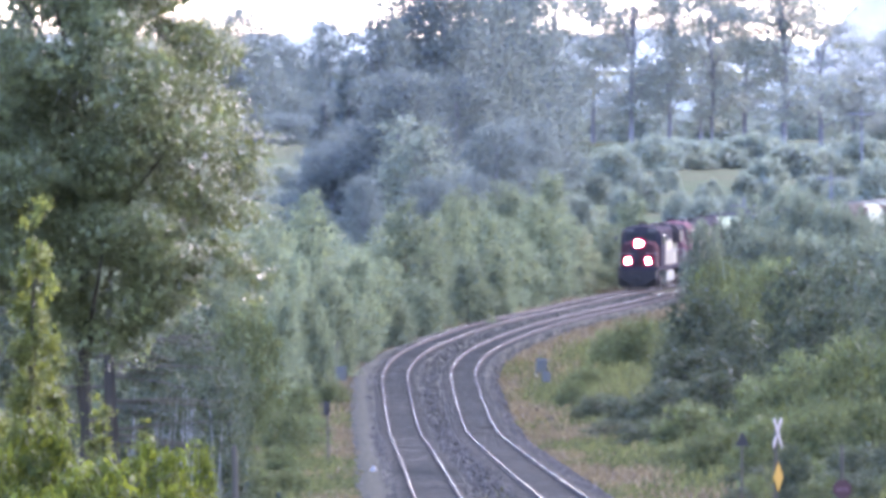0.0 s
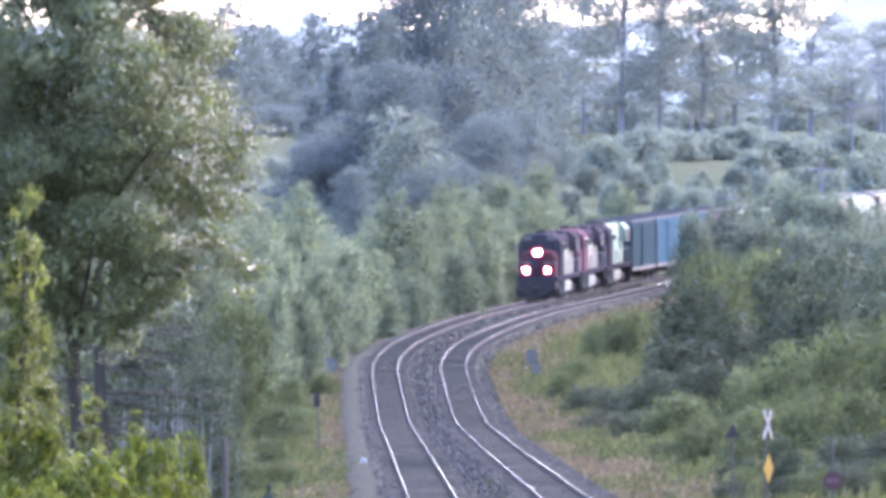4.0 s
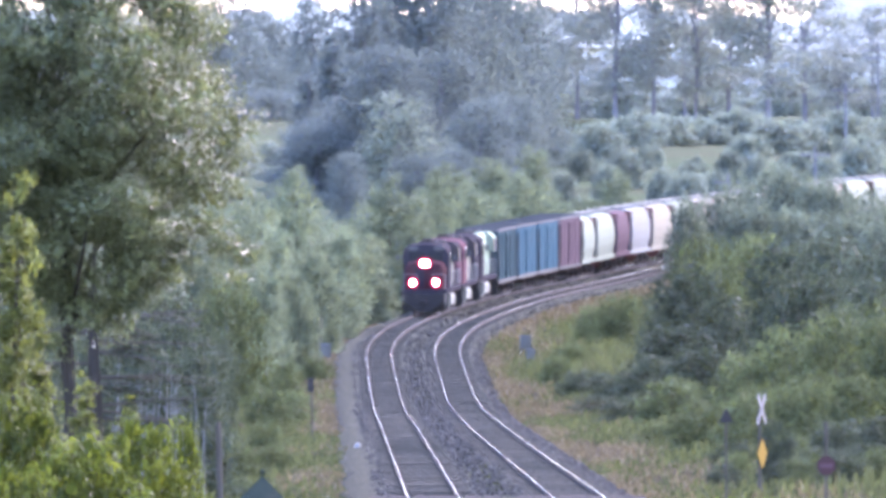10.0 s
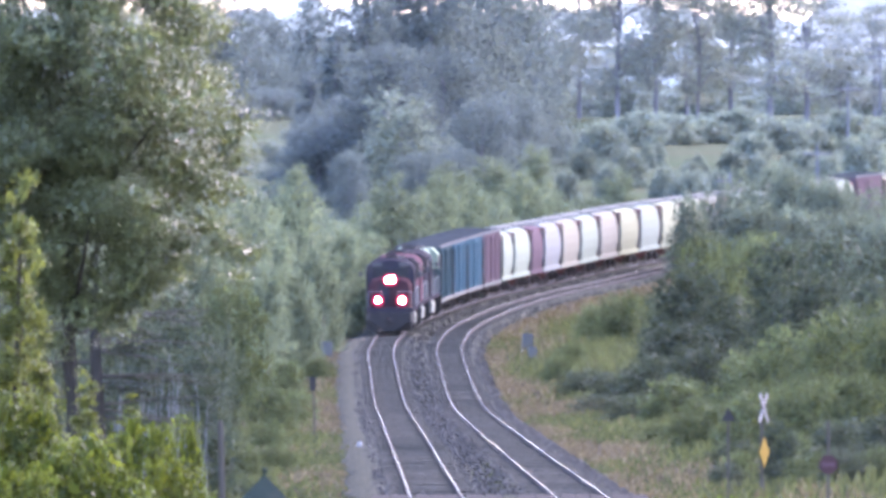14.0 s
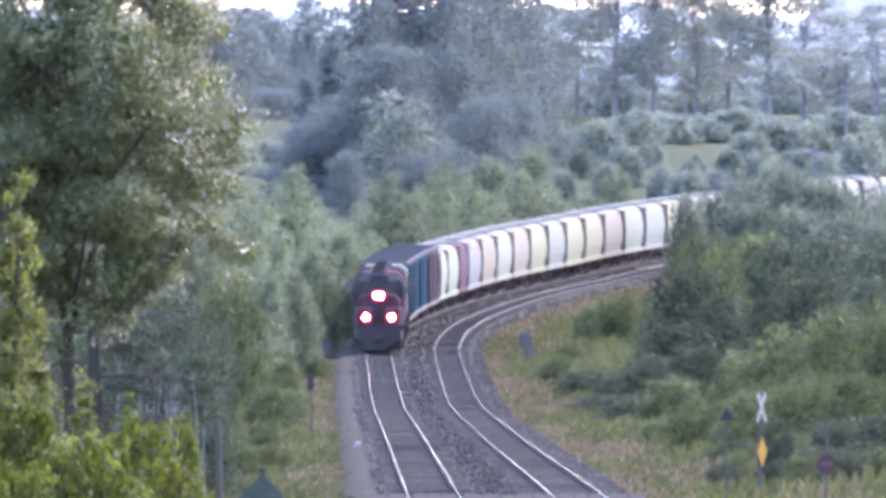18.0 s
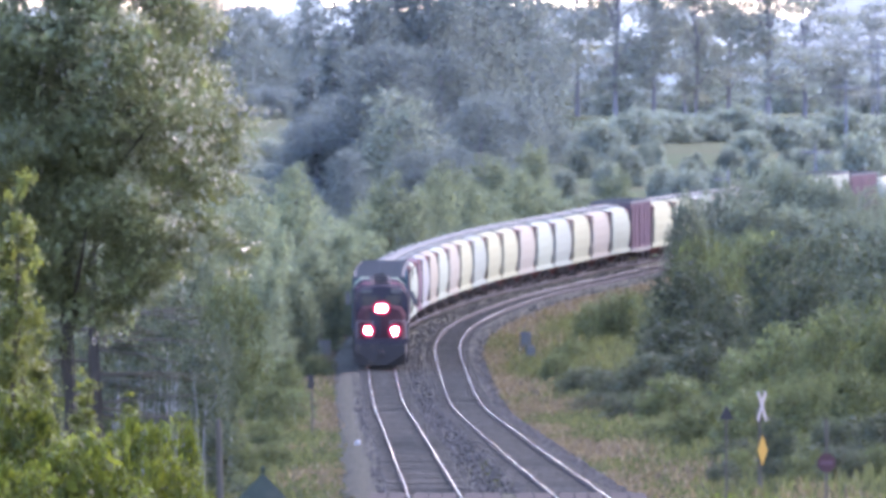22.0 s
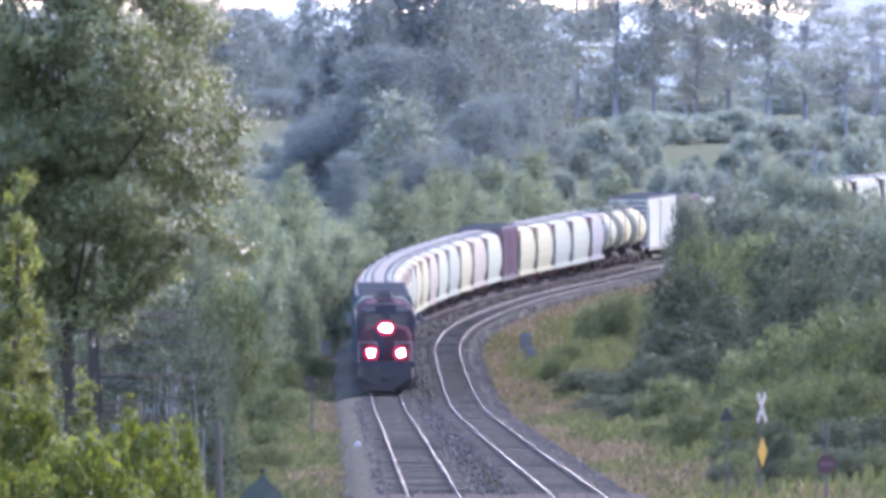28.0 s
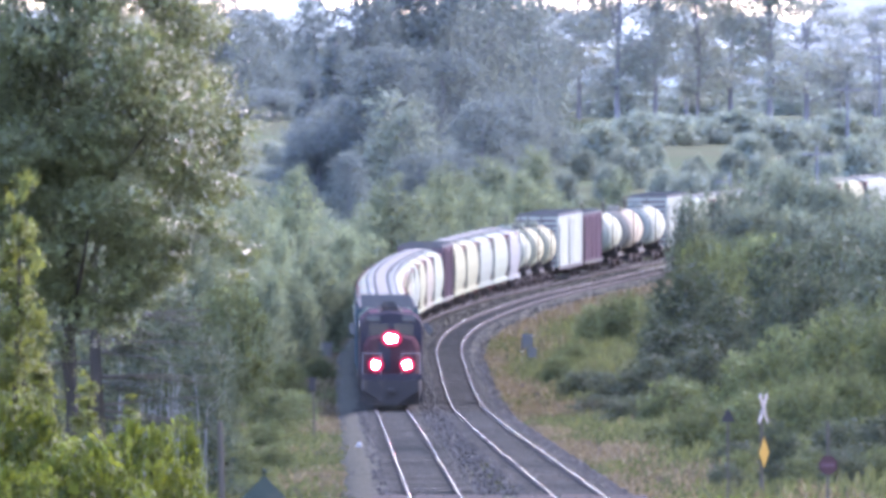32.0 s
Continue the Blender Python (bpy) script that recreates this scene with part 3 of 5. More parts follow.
def hopper_car(paint_mat, length, label, bays=4):
    """Covered hopper with bellied sides, a hatched roof and outlet bays."""
    car = thing("covered_hopper", Matrix(), label, "hopper car", "train cars")
    L = length / 2 - 0.55
    half = [(0.9, 1.25), (1.42, 1.28), (1.50, 1.62), (1.60, 2.1), (1.64, 2.7), (1.60, 3.3), (1.50, 3.8), (1.38, 4.12), (1.15, 4.28), (0.6, 4.40)]
    ring = half + [(-x, z) for x, z in half[::-1]]
    bm = bmesh.new()
    rings = []
    for y, k in ((-L + 0.9, 0.97), (-L + 0.95, 1.0), (-L / 3, 1.0), (L / 3, 1.0), (L - 0.95, 1.0), (L - 0.9, 0.97)):
        rings.append([(x * k, y, z) for x, z in ring])
    loft(bm, rings)
    body = part("body", bm, paint_mat, car, smooth=False)
    # side sill with a bright lower lip, end sheets and posts
    for s in (1, -1):
        bm = bmesh.new()
        box(bm, (s * 1.52, 0, 1.2), (0.1, 2 * L, 0.34), 0.02)
        part("side_sill", bm, paint_mat, car)
        bm = bmesh.new()
        loft(bm, [[(x, s * (L - 0.9), z) for x, z in ((-1.45, 4.2), (1.45, 4.2), (1.45, 2.3), (-1.45, 2.3))],
                  [(x, s * (L - 0.95 - 1.1), z) for x, z in ((-1.4, 4.2), (1.4, 4.2), (1.4, 1.3), (-1.4, 1.3))]])
        part("end_slope", bm, M_HOPPEREND, car, "rusty end sheet, darkened to stand in for shade")
        bm = bmesh.new()
        box(bm, (0, s * (L - 0.1), 1.15), (3.0, 0.2, 0.4), 0.03)
        box(bm, (0, s * (L - 0.5), 1.33), (2.9, 0.9, 0.05))
        for x in (-1.4, 1.4):
            rod(bm, (x, s * (L - 0.12), 1.3), (x, s * (L - 0.9), 4.1), 0.05, 6)
        part("end_sill", bm, M_HOPPEREND, car)
    for k in range(bays):
        y = (k - (bays - 1) / 2) * (2 * L - 4.6) / bays
        bm = bmesh.new()
        w = (2 * L - 4.6) / bays * 0.46
        loft(bm, [[(sx * 1.35, y + sy * w, 1.3) for sx, sy in ((-1, -1), (1, -1), (1, 1), (-1, 1))],
                  [(sx * 0.55, y + sy * 0.3, 0.45) for sx, sy in ((-1, -1), (1, -1), (1, 1), (-1, 1))]])
        box(bm, (0, y, 0.42), (1.3, 0.5, 0.14), 0.02)
        part("outlet_bay", bm, M_HOPPEREND, car)
    bm = bmesh.new()
    box(bm, (0, 0, 4.52), (0.62, 2 * L - 1.8, 0.05))
    for k in range(9):
        box(bm, (0, (k - 4) * (2 * L - 2) / 8.2, 4.45), (1.7, 0.06, 0.1))
    part("roof_walk", bm, M_WALK, car, "grating walkway, paled for exhaust haze")
    for k in range(bays + 1):
        piece("hatch", FT["hatch"], car, Matrix.Translation((0.62, (k - bays / 2) * (2 * L - 4) / bays, 4.40)))
        piece("hatch", FT["hatch"], car, Matrix.Translation((-0.62, (k - bays / 2) * (2 * L - 4) / bays, 4.40)))
    ladders(car, 1.52, L - 0.4, 1.2)
    running_gear(car, length)
    return car


def box_car(paint_mat, length, label, height=4.7, roof_mat=None, end_mat=None, posts=14):
    """Boxcar with ribbed sides, a sliding door and corrugated ends."""
    car = thing("boxcar", Matrix(), label, "boxcar", "train cars")
    L = length / 2 - 0.6
    end_mat = end_mat or paint_mat
    bm = bmesh.new()
    box(bm, (0, 0, (1.15 + height - 0.18) / 2), (3.0, 2 * L, height - 0.18 - 1.15), 0.03)
    part("body", bm, paint_mat, car)
    for s in (1, -1):
        for k in range(posts):
            y = -L + 0.4 + k * (2 * L - 0.8) / (posts - 1)
            if abs(y) < 1.9:
                continue
            bm = bmesh.new()
            box(bm, (s * 1.515, y, (1.2 + height - 0.3) / 2), (0.04, 0.12, height - 0.3 - 1.2), 0.01)
            part("side_post", bm, paint_mat, car)
        bm = bmesh.new()
        box(bm, (s * 1.56, 0.1, (1.25 + height - 0.35) / 2), (0.07, 3.3, height - 0.35 - 1.25), 0.02)
        door = part("door", bm, paint_mat, car, "ribbed sliding side door")
        for k in range(5):
            bm = bmesh.new()
            box(bm, (s * 1.6, 0.1, 1.6 + 0.55 * k), (0.05, 3.1, 0.09), 0.015)
            part("rib", bm, paint_mat, door)
        for q in (-0.9, 0.9):
            bm = bmesh.new()
            rod(bm, (s * 1.63, q, 1.4), (s * 1.63, q, height - 0.5), 0.025, 6)
            part("lock_bar", bm, paint_mat, door)
        bm = bmesh.new()
        box(bm, (s * 1.5, 0, 1.08), (0.12, 2 * L, 0.28), 0.02)
        part("side_sill", bm, M_STEEL, car)
        bm = bmesh.new()
        for k in range(9):
            box(bm, (0, s * (L + 0.03), 1.5 + k * (height - 2.0) / 8), (2.7, 0.1, 0.16), 0.04)
        part("end_corrugation", bm, end_mat, car)
    bm = bmesh.new()
    loft(bm, [[(x, -L - 0.03, z) for x, z in ((-1.55, height - 0.2), (1.55, height - 0.2), (1.5, height - 0.08), (0, height), (-1.5, height - 0.08))],
              [(x, L + 0.03, z) for x, z in ((-1.55, height - 0.2), (1.55, height - 0.2), (1.5, height - 0.08), (0, height), (-1.5, height - 0.08))]])
    for k in range(12):
        box(bm, (0, -L + 0.6 + k * (2 * L - 1.2) / 11, height - 0.02), (2.7, 0.07, 0.07), 0.0)
    part("roof", bm, roof_mat or M_ROOF, car, "galvanised ribbed roof")
    ladders(car, 1.5, L - 0.1, 1.2)
    running_gear(car, length)
    return car


def tank_shell(bm, r, y0, y1, z, n=22):
    rings = []
    dome = 0.35 * r
    for k in range(5):
        a = math.pi / 2 * k / 4
        rings.append((y0 + dome * (1 - math.sin(a)), max(0.02, r * (math.sin(a) if k else 0.12))))
    for k in range(5):
        a = math.pi / 2 * (4 - k) / 4
        rings.append((y1 - dome * (1 - math.sin(a)), max(0.02, r * (math.sin(a) if k < 4 else 0.12))))
    loft(bm, [[(rr * math.cos(2 * math.pi * i / n), y, z + rr * math.sin(2 * math.pi * i / n)) for i in range(n)] for y, rr in rings])


def tank_car(paint_mat, length, label):
    car = thing("tank_car", Matrix(), label, "tank car", "train cars")
    L = length / 2 - 0.55
    bm = bmesh.new()
    tank_shell(bm, 1.48, -L + 0.4, L - 0.4, 2.75)
    part("tank", bm, paint_mat, car, smooth=True)
    bm = bmesh.new()
    rod(bm, (0, 0, 4.1), (0, 0, 4.55), 0.5, 16)
    for k in range(6):
        a = k * math.pi / 3
        rod(bm, (0.3 * math.cos(a), 0.3 * math.sin(a), 4.5), (0.3 * math.cos(a), 0.3 * math.sin(a), 4.66), 0.06, 6)
    part("dome", bm, paint_mat, car)
    bm = bmesh.new()
    box(bm, (0, 0, 4.26), (1.6, 2.4, 0.05))
    for sx in (-0.8, 0.8):
        for sy in (-1.2, 0, 1.2):
            rod(bm, (sx, sy, 4.26), (sx, sy, 5.0), 0.02, 5)
        rod(bm, (sx, -1.2, 5.0), (sx, 1.2, 5.0), 0.02, 5)
    part("top_platform", bm, M_STEEL, car)
    for s in (1, -1):
        bm = bmesh.new()
        box(bm, (0, s * (L - 0.8), 1.1), (2.6, 1.6, 0.3), 0.03)
        box(bm, (0, s * (L - 1.5), 1.5), (2.3, 0.5, 0.7), 0.05)
        part("saddle", bm, M_STEEL, car)
        bm = bmesh.new()
        n = 24
        y = s * (L * 0.45)
        rings = [[(rr * math.cos(2 * math.pi * i / n), y + dy, 2.75 + rr * math.sin(2 * math.pi * i / n)) for i in range(n)] for rr, dy in ((1.49, -0.06), (1.515, -0.06), (1.515, 0.06), (1.49, 0.06))]
        loft(bm, rings, caps=False)
        part("tank_band", bm, M_STEEL, car)
    for side in (1, -1):
        piece("ladder", FT["ladder"], car, Matrix.Translation((side * 1.5, 0, 1.2)) @ pose(0, 0, 0, 0, 0, 90))
    running_gear(car, length)
    return car


def locomotive(kind):
    """Six-axle diesel with a wide nose, a long hood and a fuel tank."""
    hood_mat, cab_mat, words = {
        "lead": (M_CREAM, M_BLACK, "black and red diesel locomotive with lit headlights leading the train"),
        "second": (M_CREAM, M_MAROON, "dark red and cream diesel locomotive coupled behind the leader"),
        "third": (M_PALEGREEN, M_BLACK, "pale green and black diesel locomotive, third in the train")}[kind]
    car = thing("locomotive", Matrix(), words, "locomotive", "locomotives")
    bm = bmesh.new()
    box(bm, (0, 0, 1.55), (3.0, 21.4, 0.3), 0.04)
    box(bm, (0, 0, 1.25), (1.2, 20.0, 0.4), 0.04)
    part("frame", bm, M_BLACK, car)
    bm = bmesh.new()
    prof = [(-1.35, 1.3), (1.35, 1.3), (1.45, 1.1), (1.4, 0.55), (1.0, 0.35), (-1.0, 0.35), (-1.4, 0.55), (-1.45, 1.1)]
    loft(bm, [[(x, -3.1, z) for x, z in prof], [(x, 3.0, z) for x, z in prof]])
    # pale colour here stands in for sun on the tank
    part("fuel_tank", bm, M_WHITE, car, "fuel tank, paint lightened to stand in for sunlight")
    # long hood: sides to shoulder height, dark roof section above
    shoulder = 4.35 if kind == "third" else 3.55
    bm = bmesh.new()
    loft(bm, [[(x, y, z) for x, z in ((-0.98, 1.7), (0.98, 1.7), (0.98, shoulder), (-0.98, shoulder))] for y in (-10.3, 5.0)])
    hood = part("hood", bm, hood_mat, car, "long hood with a row of doors")
    for s in (1, -1):
        for k in range(11):
            bm = bmesh.new()
            box(bm, (s * 0.995, -9.4 + k * 1.3, 1.75 + (shoulder - 1.8) / 2), (0.05, 1.1, shoulder - 2.0), 0.012)
            part("hood_door", bm, hood_mat, hood)
    bm = bmesh.new()
    rp = [(-1.02, shoulder), (1.02, shoulder), (1.02, 4.3), (0.75, 4.55), (-0.75, 4.55), (-1.02, 4.3)] if kind != "third" else [(-1.0, shoulder), (1.0, shoulder), (0.75, 4.58), (-0.75, 4.58)]
    loft(bm, [[(x, -10.25, z) for x, z in rp], [(x, 5.0, z) for x, z in rp]])
    part("hood_roof", bm, M_BLACK if kind != "third" else hood_mat, car)
    bm = bmesh.new()
    rp = [(-1.5, 3.3), (1.5, 3.3), (1.5, 4.25), (1.1, 4.62), (-1.1, 4.62), (-1.5, 4.25)]
    loft(bm, [[(x, -9.8, z) for x, z in rp], [(x, -6.4, z) for x, z in rp]])
    radiator = part("radiator", bm, M_BLACK if kind != "third" else hood_mat, car)
    for k in range(6):
        for s in (1, -1):
            bm = bmesh.new()
            box(bm, (s * 1.515, -9.4 + 0.55 * k, 3.75), (0.05, 0.4, 0.8))
            part("grille", bm, M_STEEL, radiator)
    for y in (-9.0, -7.4, 1.0):
        bm = bmesh.new()
        rod(bm, (0, y, 4.5), (0, y, 4.74), 0.6, 18)
        rod(bm, (0, y, 4.74), (0, y, 4.78), 0.18, 10)
        part("fan", bm, M_STEEL, car)
    bm = bmesh.new()
    box(bm, (0, -2.2, 4.68), (0.5, 1.1, 0.3), 0.04)
    part("exhaust", bm, M_STEEL, car)
    # cab and nose
    bm = bmesh.new()
    cp = [(-1.52, 1.7), (1.52, 1.7), (1.55, 3.9), (1.45, 4.35), (1.05, 4.66), (0, 4.78), (-1.05, 4.66), (-1.45, 4.35), (-1.55, 3.9)]
    loft(bm, [[(x, 5.0, z) for x, z in cp], [(x, 8.0, z) for x, z in cp], [(x * 0.97, 8.35, z if z < 4 else z - 0.12) for x, z in cp]])
    cab = part("cab", bm, cab_mat, car)
    for s in (1, -1):
        bm = bmesh.new()
        box(bm, (s * 0.62, 8.37, 3.85), (0.95, 0.05, 0.62), 0.03)
        part("windscreen", bm, M_GLASS, cab, "dark windscreen pane")
        for y in (5.9, 7.2):
            bm = bmesh.new()
            box(bm, (s * 1.55, y, 3.7), (0.05, 1.0, 0.7), 0.02)
            part("side_window", bm, M_GLASS, cab)
        bm = bmesh.new()
        rod(bm, (s * 1.6, 7.9, 3.8), (s * 1.95, 8.0, 3.85), 0.02, 5)
        box(bm, (s * 1.9, 8.02, 3.78), (0.22, 0.05, 0.34), 0.015)
        part("mirror", bm, M_BOARD, cab)
    bm = bmesh.new()
    npf = [(-1.38, 1.7), (1.38, 1.7), (1.38, 3.1), (1.15, 3.5), (0.6, 3.62), (-0.6, 3.62), (-1.15, 3.5), (-1.38, 3.1)]
    loft(bm, [[(x, 8.3, z) for x, z in npf], [(x * 0.96, 9.9, z if z < 2 else z - 0.05) for x, z in npf], [(x * 0.86, 10.15, z if z < 2 else z - 0.16) for x, z in npf]])
    nose = part("nose", bm, M_RED if kind == "lead" else cab_mat, car, "short wide nose")
    bm = bmesh.new()
    box(bm, (0.35, 10.17, 2.55), (0.62, 0.05, 1.45), 0.04)
    part("nose_door", bm, M_BLACK, nose)
    for s in (1, -1):
        bm = bmesh.new()
        box(bm, (s * 0.85, 8.42, 4.38), (0.62, 0.1, 0.24), 0.02)
        part("number_board", bm, M_BOARD, cab, "dull number board")
    bm = bmesh.new()
    for x in (-0.2, 0, 0.22):
        rod(bm, (x, 6.2, 4.8), (x, 6.9, 4.95), 0.04, 8, 0.1)
    box(bm, (0, 6.3, 4.78), (0.8, 0.3, 0.12))
    part("horn", bm, M_STEEL, cab)
    # lamps, each backed by a glowing disc in place of a flare halo
    bm = bmesh.new()
    box(bm, (0, 10.02, 3.43), (0.78, 0.4, 0.44), 0.06)
    head = part("headlight_housing", bm, M_BLACK, nose)
    if kind == "lead":
        for s in (-1, 1):
            bm = bmesh.new()
            rod(bm, (s * 0.11, 10.2, 3.43), (s * 0.11, 10.27, 3.43), 0.165, 14)
            lamp = part("headlight", bm, M_LAMP, car, "bright sealed-beam headlight")
            bm = bmesh.new()
            rod(bm, (s * 0.11, 10.19, 3.43), (s * 0.11, 10.235, 3.43), 0.38, 20)
            part("lamp_rim", bm, M_HALO, lamp, "glowing red disc standing in for lamp flare")
    for s in (-1, 1):
        bm = bmesh.new()
        box(bm, (s * 0.76, 10.6, 2.15), (0.42, 0.3, 0.4), 0.05)
        rod(bm, (s * 0.76, 10.6, 1.6), (s * 0.76, 10.6, 2.0), 0.05, 6)
        part("ditch_light_housing", bm, M_BLACK, car)
        if kind == "lead":
            bm = bmesh.new()
            rod(bm, (s * 0.76, 10.74, 2.15), (s * 0.76, 10.80, 2.15), 0.165, 14)
            lamp = part("ditch_light", bm, M_LAMP, car, "bright round ditch light")
            bm = bmesh.new()
            rod(bm, (s * 0.76, 10.73, 2.15), (s * 0.76, 10.77, 2.15), 0.38, 20)
            part("lamp_rim", bm, M_HALO, lamp, "glowing red disc standing in for lamp flare")
    # pilot, steps, rails
    for s in (1, -1):
        bm = bmesh.new()
        pf = [(-1.5, 1.4), (1.5, 1.4), (1.5, 0.9), (1.35, 0.2), (-1.35, 0.2), (-1.5, 0.9)]
        loft(bm, [[(x, s * 10.6, z) for x, z in pf], [(x * (0.2 if z < 0.5 else 0.9), s * 11.05, z) for x, z in pf]])
        part("pilot", bm, M_STEEL, car, "dark plough-shaped pilot")
        piece("coupler", FT["coupler"], car, Matrix.Translation((0, s * 11.05, 0)) @ pose(0, 0, 0, 0, 0, 0 if s > 0 else 180))
        for side in (1, -1):
            bm = bmesh.new()
            for k in range(4):
                box(bm, (side * 1.38, s * 10.35, 0.45 + 0.33 * k), (0.3, 0.5, 0.05))
            for q in (-0.27, 0.27):
                box(bm, (side * 1.38, s * 10.35 + q, 0.95), (0.3, 0.03, 1.2))
            part("step", bm, M_STEEL, car)
    for side in (1, -1):
        bm = bmesh.new()
        for k in range(9):
            y = -10.2 + k * 1.85
            rod(bm, (side * 1.45, y, 1.7), (side * 1.45, y, 2.75), 0.022, 5)
        rod(bm, (side * 1.45, -10.2, 2.75), (side * 1.45, 4.6, 2.75), 0.022, 5)
        part("handrail", bm, M_HANDRAIL, car)
        bm = bmesh.new()
        for x in (0.5, 1.4):
            rod(bm, (side * x, 10.5, 1.7), (side * x, 10.5, 2.7), 0.022, 5)
        rod(bm, (side * 0.5, 10.5, 2.7), (side * 1.4, 10.5, 2.7), 0.022, 5)
        part("handrail", bm, M_HANDRAIL, car)
    # trucks
    for s in (1, -1):
        bm = bmesh.new()
        box(bm, (0, s * 6.9, 0.8), (1.9, 3.6, 0.3), 0.04)
        tr = part("truck", bm, M_TRUCK, car)
        for x in (-1.12, 1.12):
            bm = bmesh.new()
            box(bm, (x, s * 6.9, 0.78), (0.16, 4.6, 0.28), 0.05)
            for k in (-1.75, 0, 1.75):
                box(bm, (x, s * 6.9 + k, 0.55), (0.22, 0.5, 0.5), 0.06)
            for k in (-0.9, 0.9):
                for q in (-0.14, 0.14):
                    rod(bm, (x, s * 6.9 + k + q, 0.5), (x, s * 6.9 + k + q, 0.95), 0.1, 8)
            part("side_frame", bm, M_TRUCK, tr)
        for k in (-1.75, 0, 1.75):
            piece("wheelset", LOCO_WHEEL, tr, Matrix.Translation((0, s * 6.9 + k, 0.53)))
    return car


LOCO_WHEEL = bm_to_mesh("wheelset", wheelset(0.53), [M_WHEEL])
# walkways lightened to stand in for exhaust haze over the roofs
M_WALK = paint("paled_grating", (0.105, 0.102, 0.088), 0.85)
# rusty red of the car ends, with their shade put into the colour
M_HOPPEREND = paint("rusty_shaded_sheet", (0.075, 0.035, 0.034), 0.7, grime=0.5)
M_ROOF = paint("galvanised_roof", (0.052, 0.052, 0.050), 0.85, 0.0, 0.4)
M_MAROON = paint("maroon_paint", (0.060, 0.032, 0.036), 0.85, grime=0.3)
M_BOXWHITE = paint("boxcar_white", (0.168, 0.174, 0.142), 0.85, grime=0.2)
CAR_PAINT = {
    "dark": paint("charcoal_paint", (0.024, 0.037, 0.04), 0.85, grime=0.3),
    "blue": paint("blue_paint", (0.03, 0.054, 0.066), 0.85, grime=0.35),
    "brown": paint("brown_paint", (0.058, 0.042, 0.046), 0.85, grime=0.35),
    "white": paint("hopper_white", (0.121, 0.130, 0.100), 0.85, grime=0.3),
    "cream": paint("hopper_cream", (0.128, 0.127, 0.086), 0.85, grime=0.3),
    "tan": paint("hopper_tan", (0.119, 0.109, 0.084), 0.85, grime=0.3),
    "grey": paint("hopper_grey", (0.108, 0.108, 0.1), 0.85, grime=0.3),
    "pale": paint("hopper_pale_grey", (0.110, 0.118, 0.096), 0.85, grime=0.3),
    "pink": paint("hopper_faded_pink", (0.121, 0.112, 0.089), 0.85, grime=0.3),
}
WORDS = {"dark": "charcoal", "blue": "blue", "brown": "dark brown", "white": "off-white", "cream": "cream", "tan": "faded tan", "grey": "mid-grey", "pale": "pale grey",
         "pink": "faded pinkish"}
MADE = {}


def new_car(code):
    """One car by its code: kind, paint and length. Repeats share their meshes."""
    kind, tint, length = code
    if code in MADE:
        return copy_thing(MADE[code], Matrix())
    if kind == "L":
        car = locomotive(tint)
    elif kind == "H":
        car = hopper_car(CAR_PAINT[tint], length, WORDS[tint] + " covered grain hopper car with bellied sides", 4 if length > 15 else 2)
    elif kind == "B":
        car = box_car(M_BOXWHITE if tint == "white" else CAR_PAINT[tint], length, WORDS[tint] + " ribbed boxcar with a pale roof", 4.75 if tint != "white" else 5.0, end_mat=CAR_PAINT["brown"] if tint == "white" else None)
    else:
        car = tank_car(CAR_PAINT[tint], length, WORDS[tint] + (" short" if length < 15 else " long") + " tank car with a top platform")
    MADE[code] = car
    return car


CONSIST = [("L", "lead", 22.6), ("L", "second", 22.6), ("L", "third", 22.6), ("B", "dark", 20.9), ("B", "blue", 20.9), ("B", "blue", 20.9), ("B", "brown", 20.9),
           ("H", "white", 12.8), ("H", "white", 17.6), ("H", "brown", 12.8)]
CONSIST += [("H", c, 17.6) for c in "grey tan white pink cream pale cream cream pink white pale cream pink white".split()]
CONSIST += [("B", "brown", 18.0)] + [("H", c, 17.3) for c in "cream cream pale white".split()] + [("H", "grey", 12.8)]
CONSIST += [("T", "white", 12.6), ("T", "cream", 12.6), ("T", "cream", 12.6), ("B", "white", 24.0), ("B", "brown", 17.8), ("T", "white", 18.2), ("T", "tan", 18.2), ("T", "pale", 18.2), ("B", "white", 18.0)]
CONSIST += [("H", c, 17.6) for c in "white cream pale white tan white cream pale white grey white cream white pale tan white cream white".split()]
TRAIN = [new_car(c) for c in CONSIST]
SPEED, FRONT = 20.5, float(np.interp(1891.0, YS, ARC))


def car_pose(mid_arc, length):
    reach = length / 2 - 2.6
    a, b = on_track(mid_arc - reach), on_track(mid_arc + reach)
    fwd = (a - b).normalized()
    side = fwd.cross(Vector((0, 0, 1))).normalized()
    up = side.cross(fwd)
    return Matrix.Translation((a + b) / 2) @ Matrix((side, fwd, up)).transposed().to_4x4()


def motions():
    back = 0.0
    for car, (kind, tint, length) in zip(TRAIN, CONSIST):
        mid = back + length / 2
        walk(car, [(t, car_pose(FRONT - SPEED * t + mid, length)) for t in range(33)])
        back += length
    # the locomotives' wheels roll on the rails
    for k in range(3):
        for ob in [o for o in TRAIN[k].children_recursive if o.name.startswith("wheelset")]:
            x, y, z = ob.location
            walk(ob, [(n / FPS, pose(x, y, z, -math.degrees(SPEED * n / FPS / 0.53))) for n in range(32 * FPS + 1)])


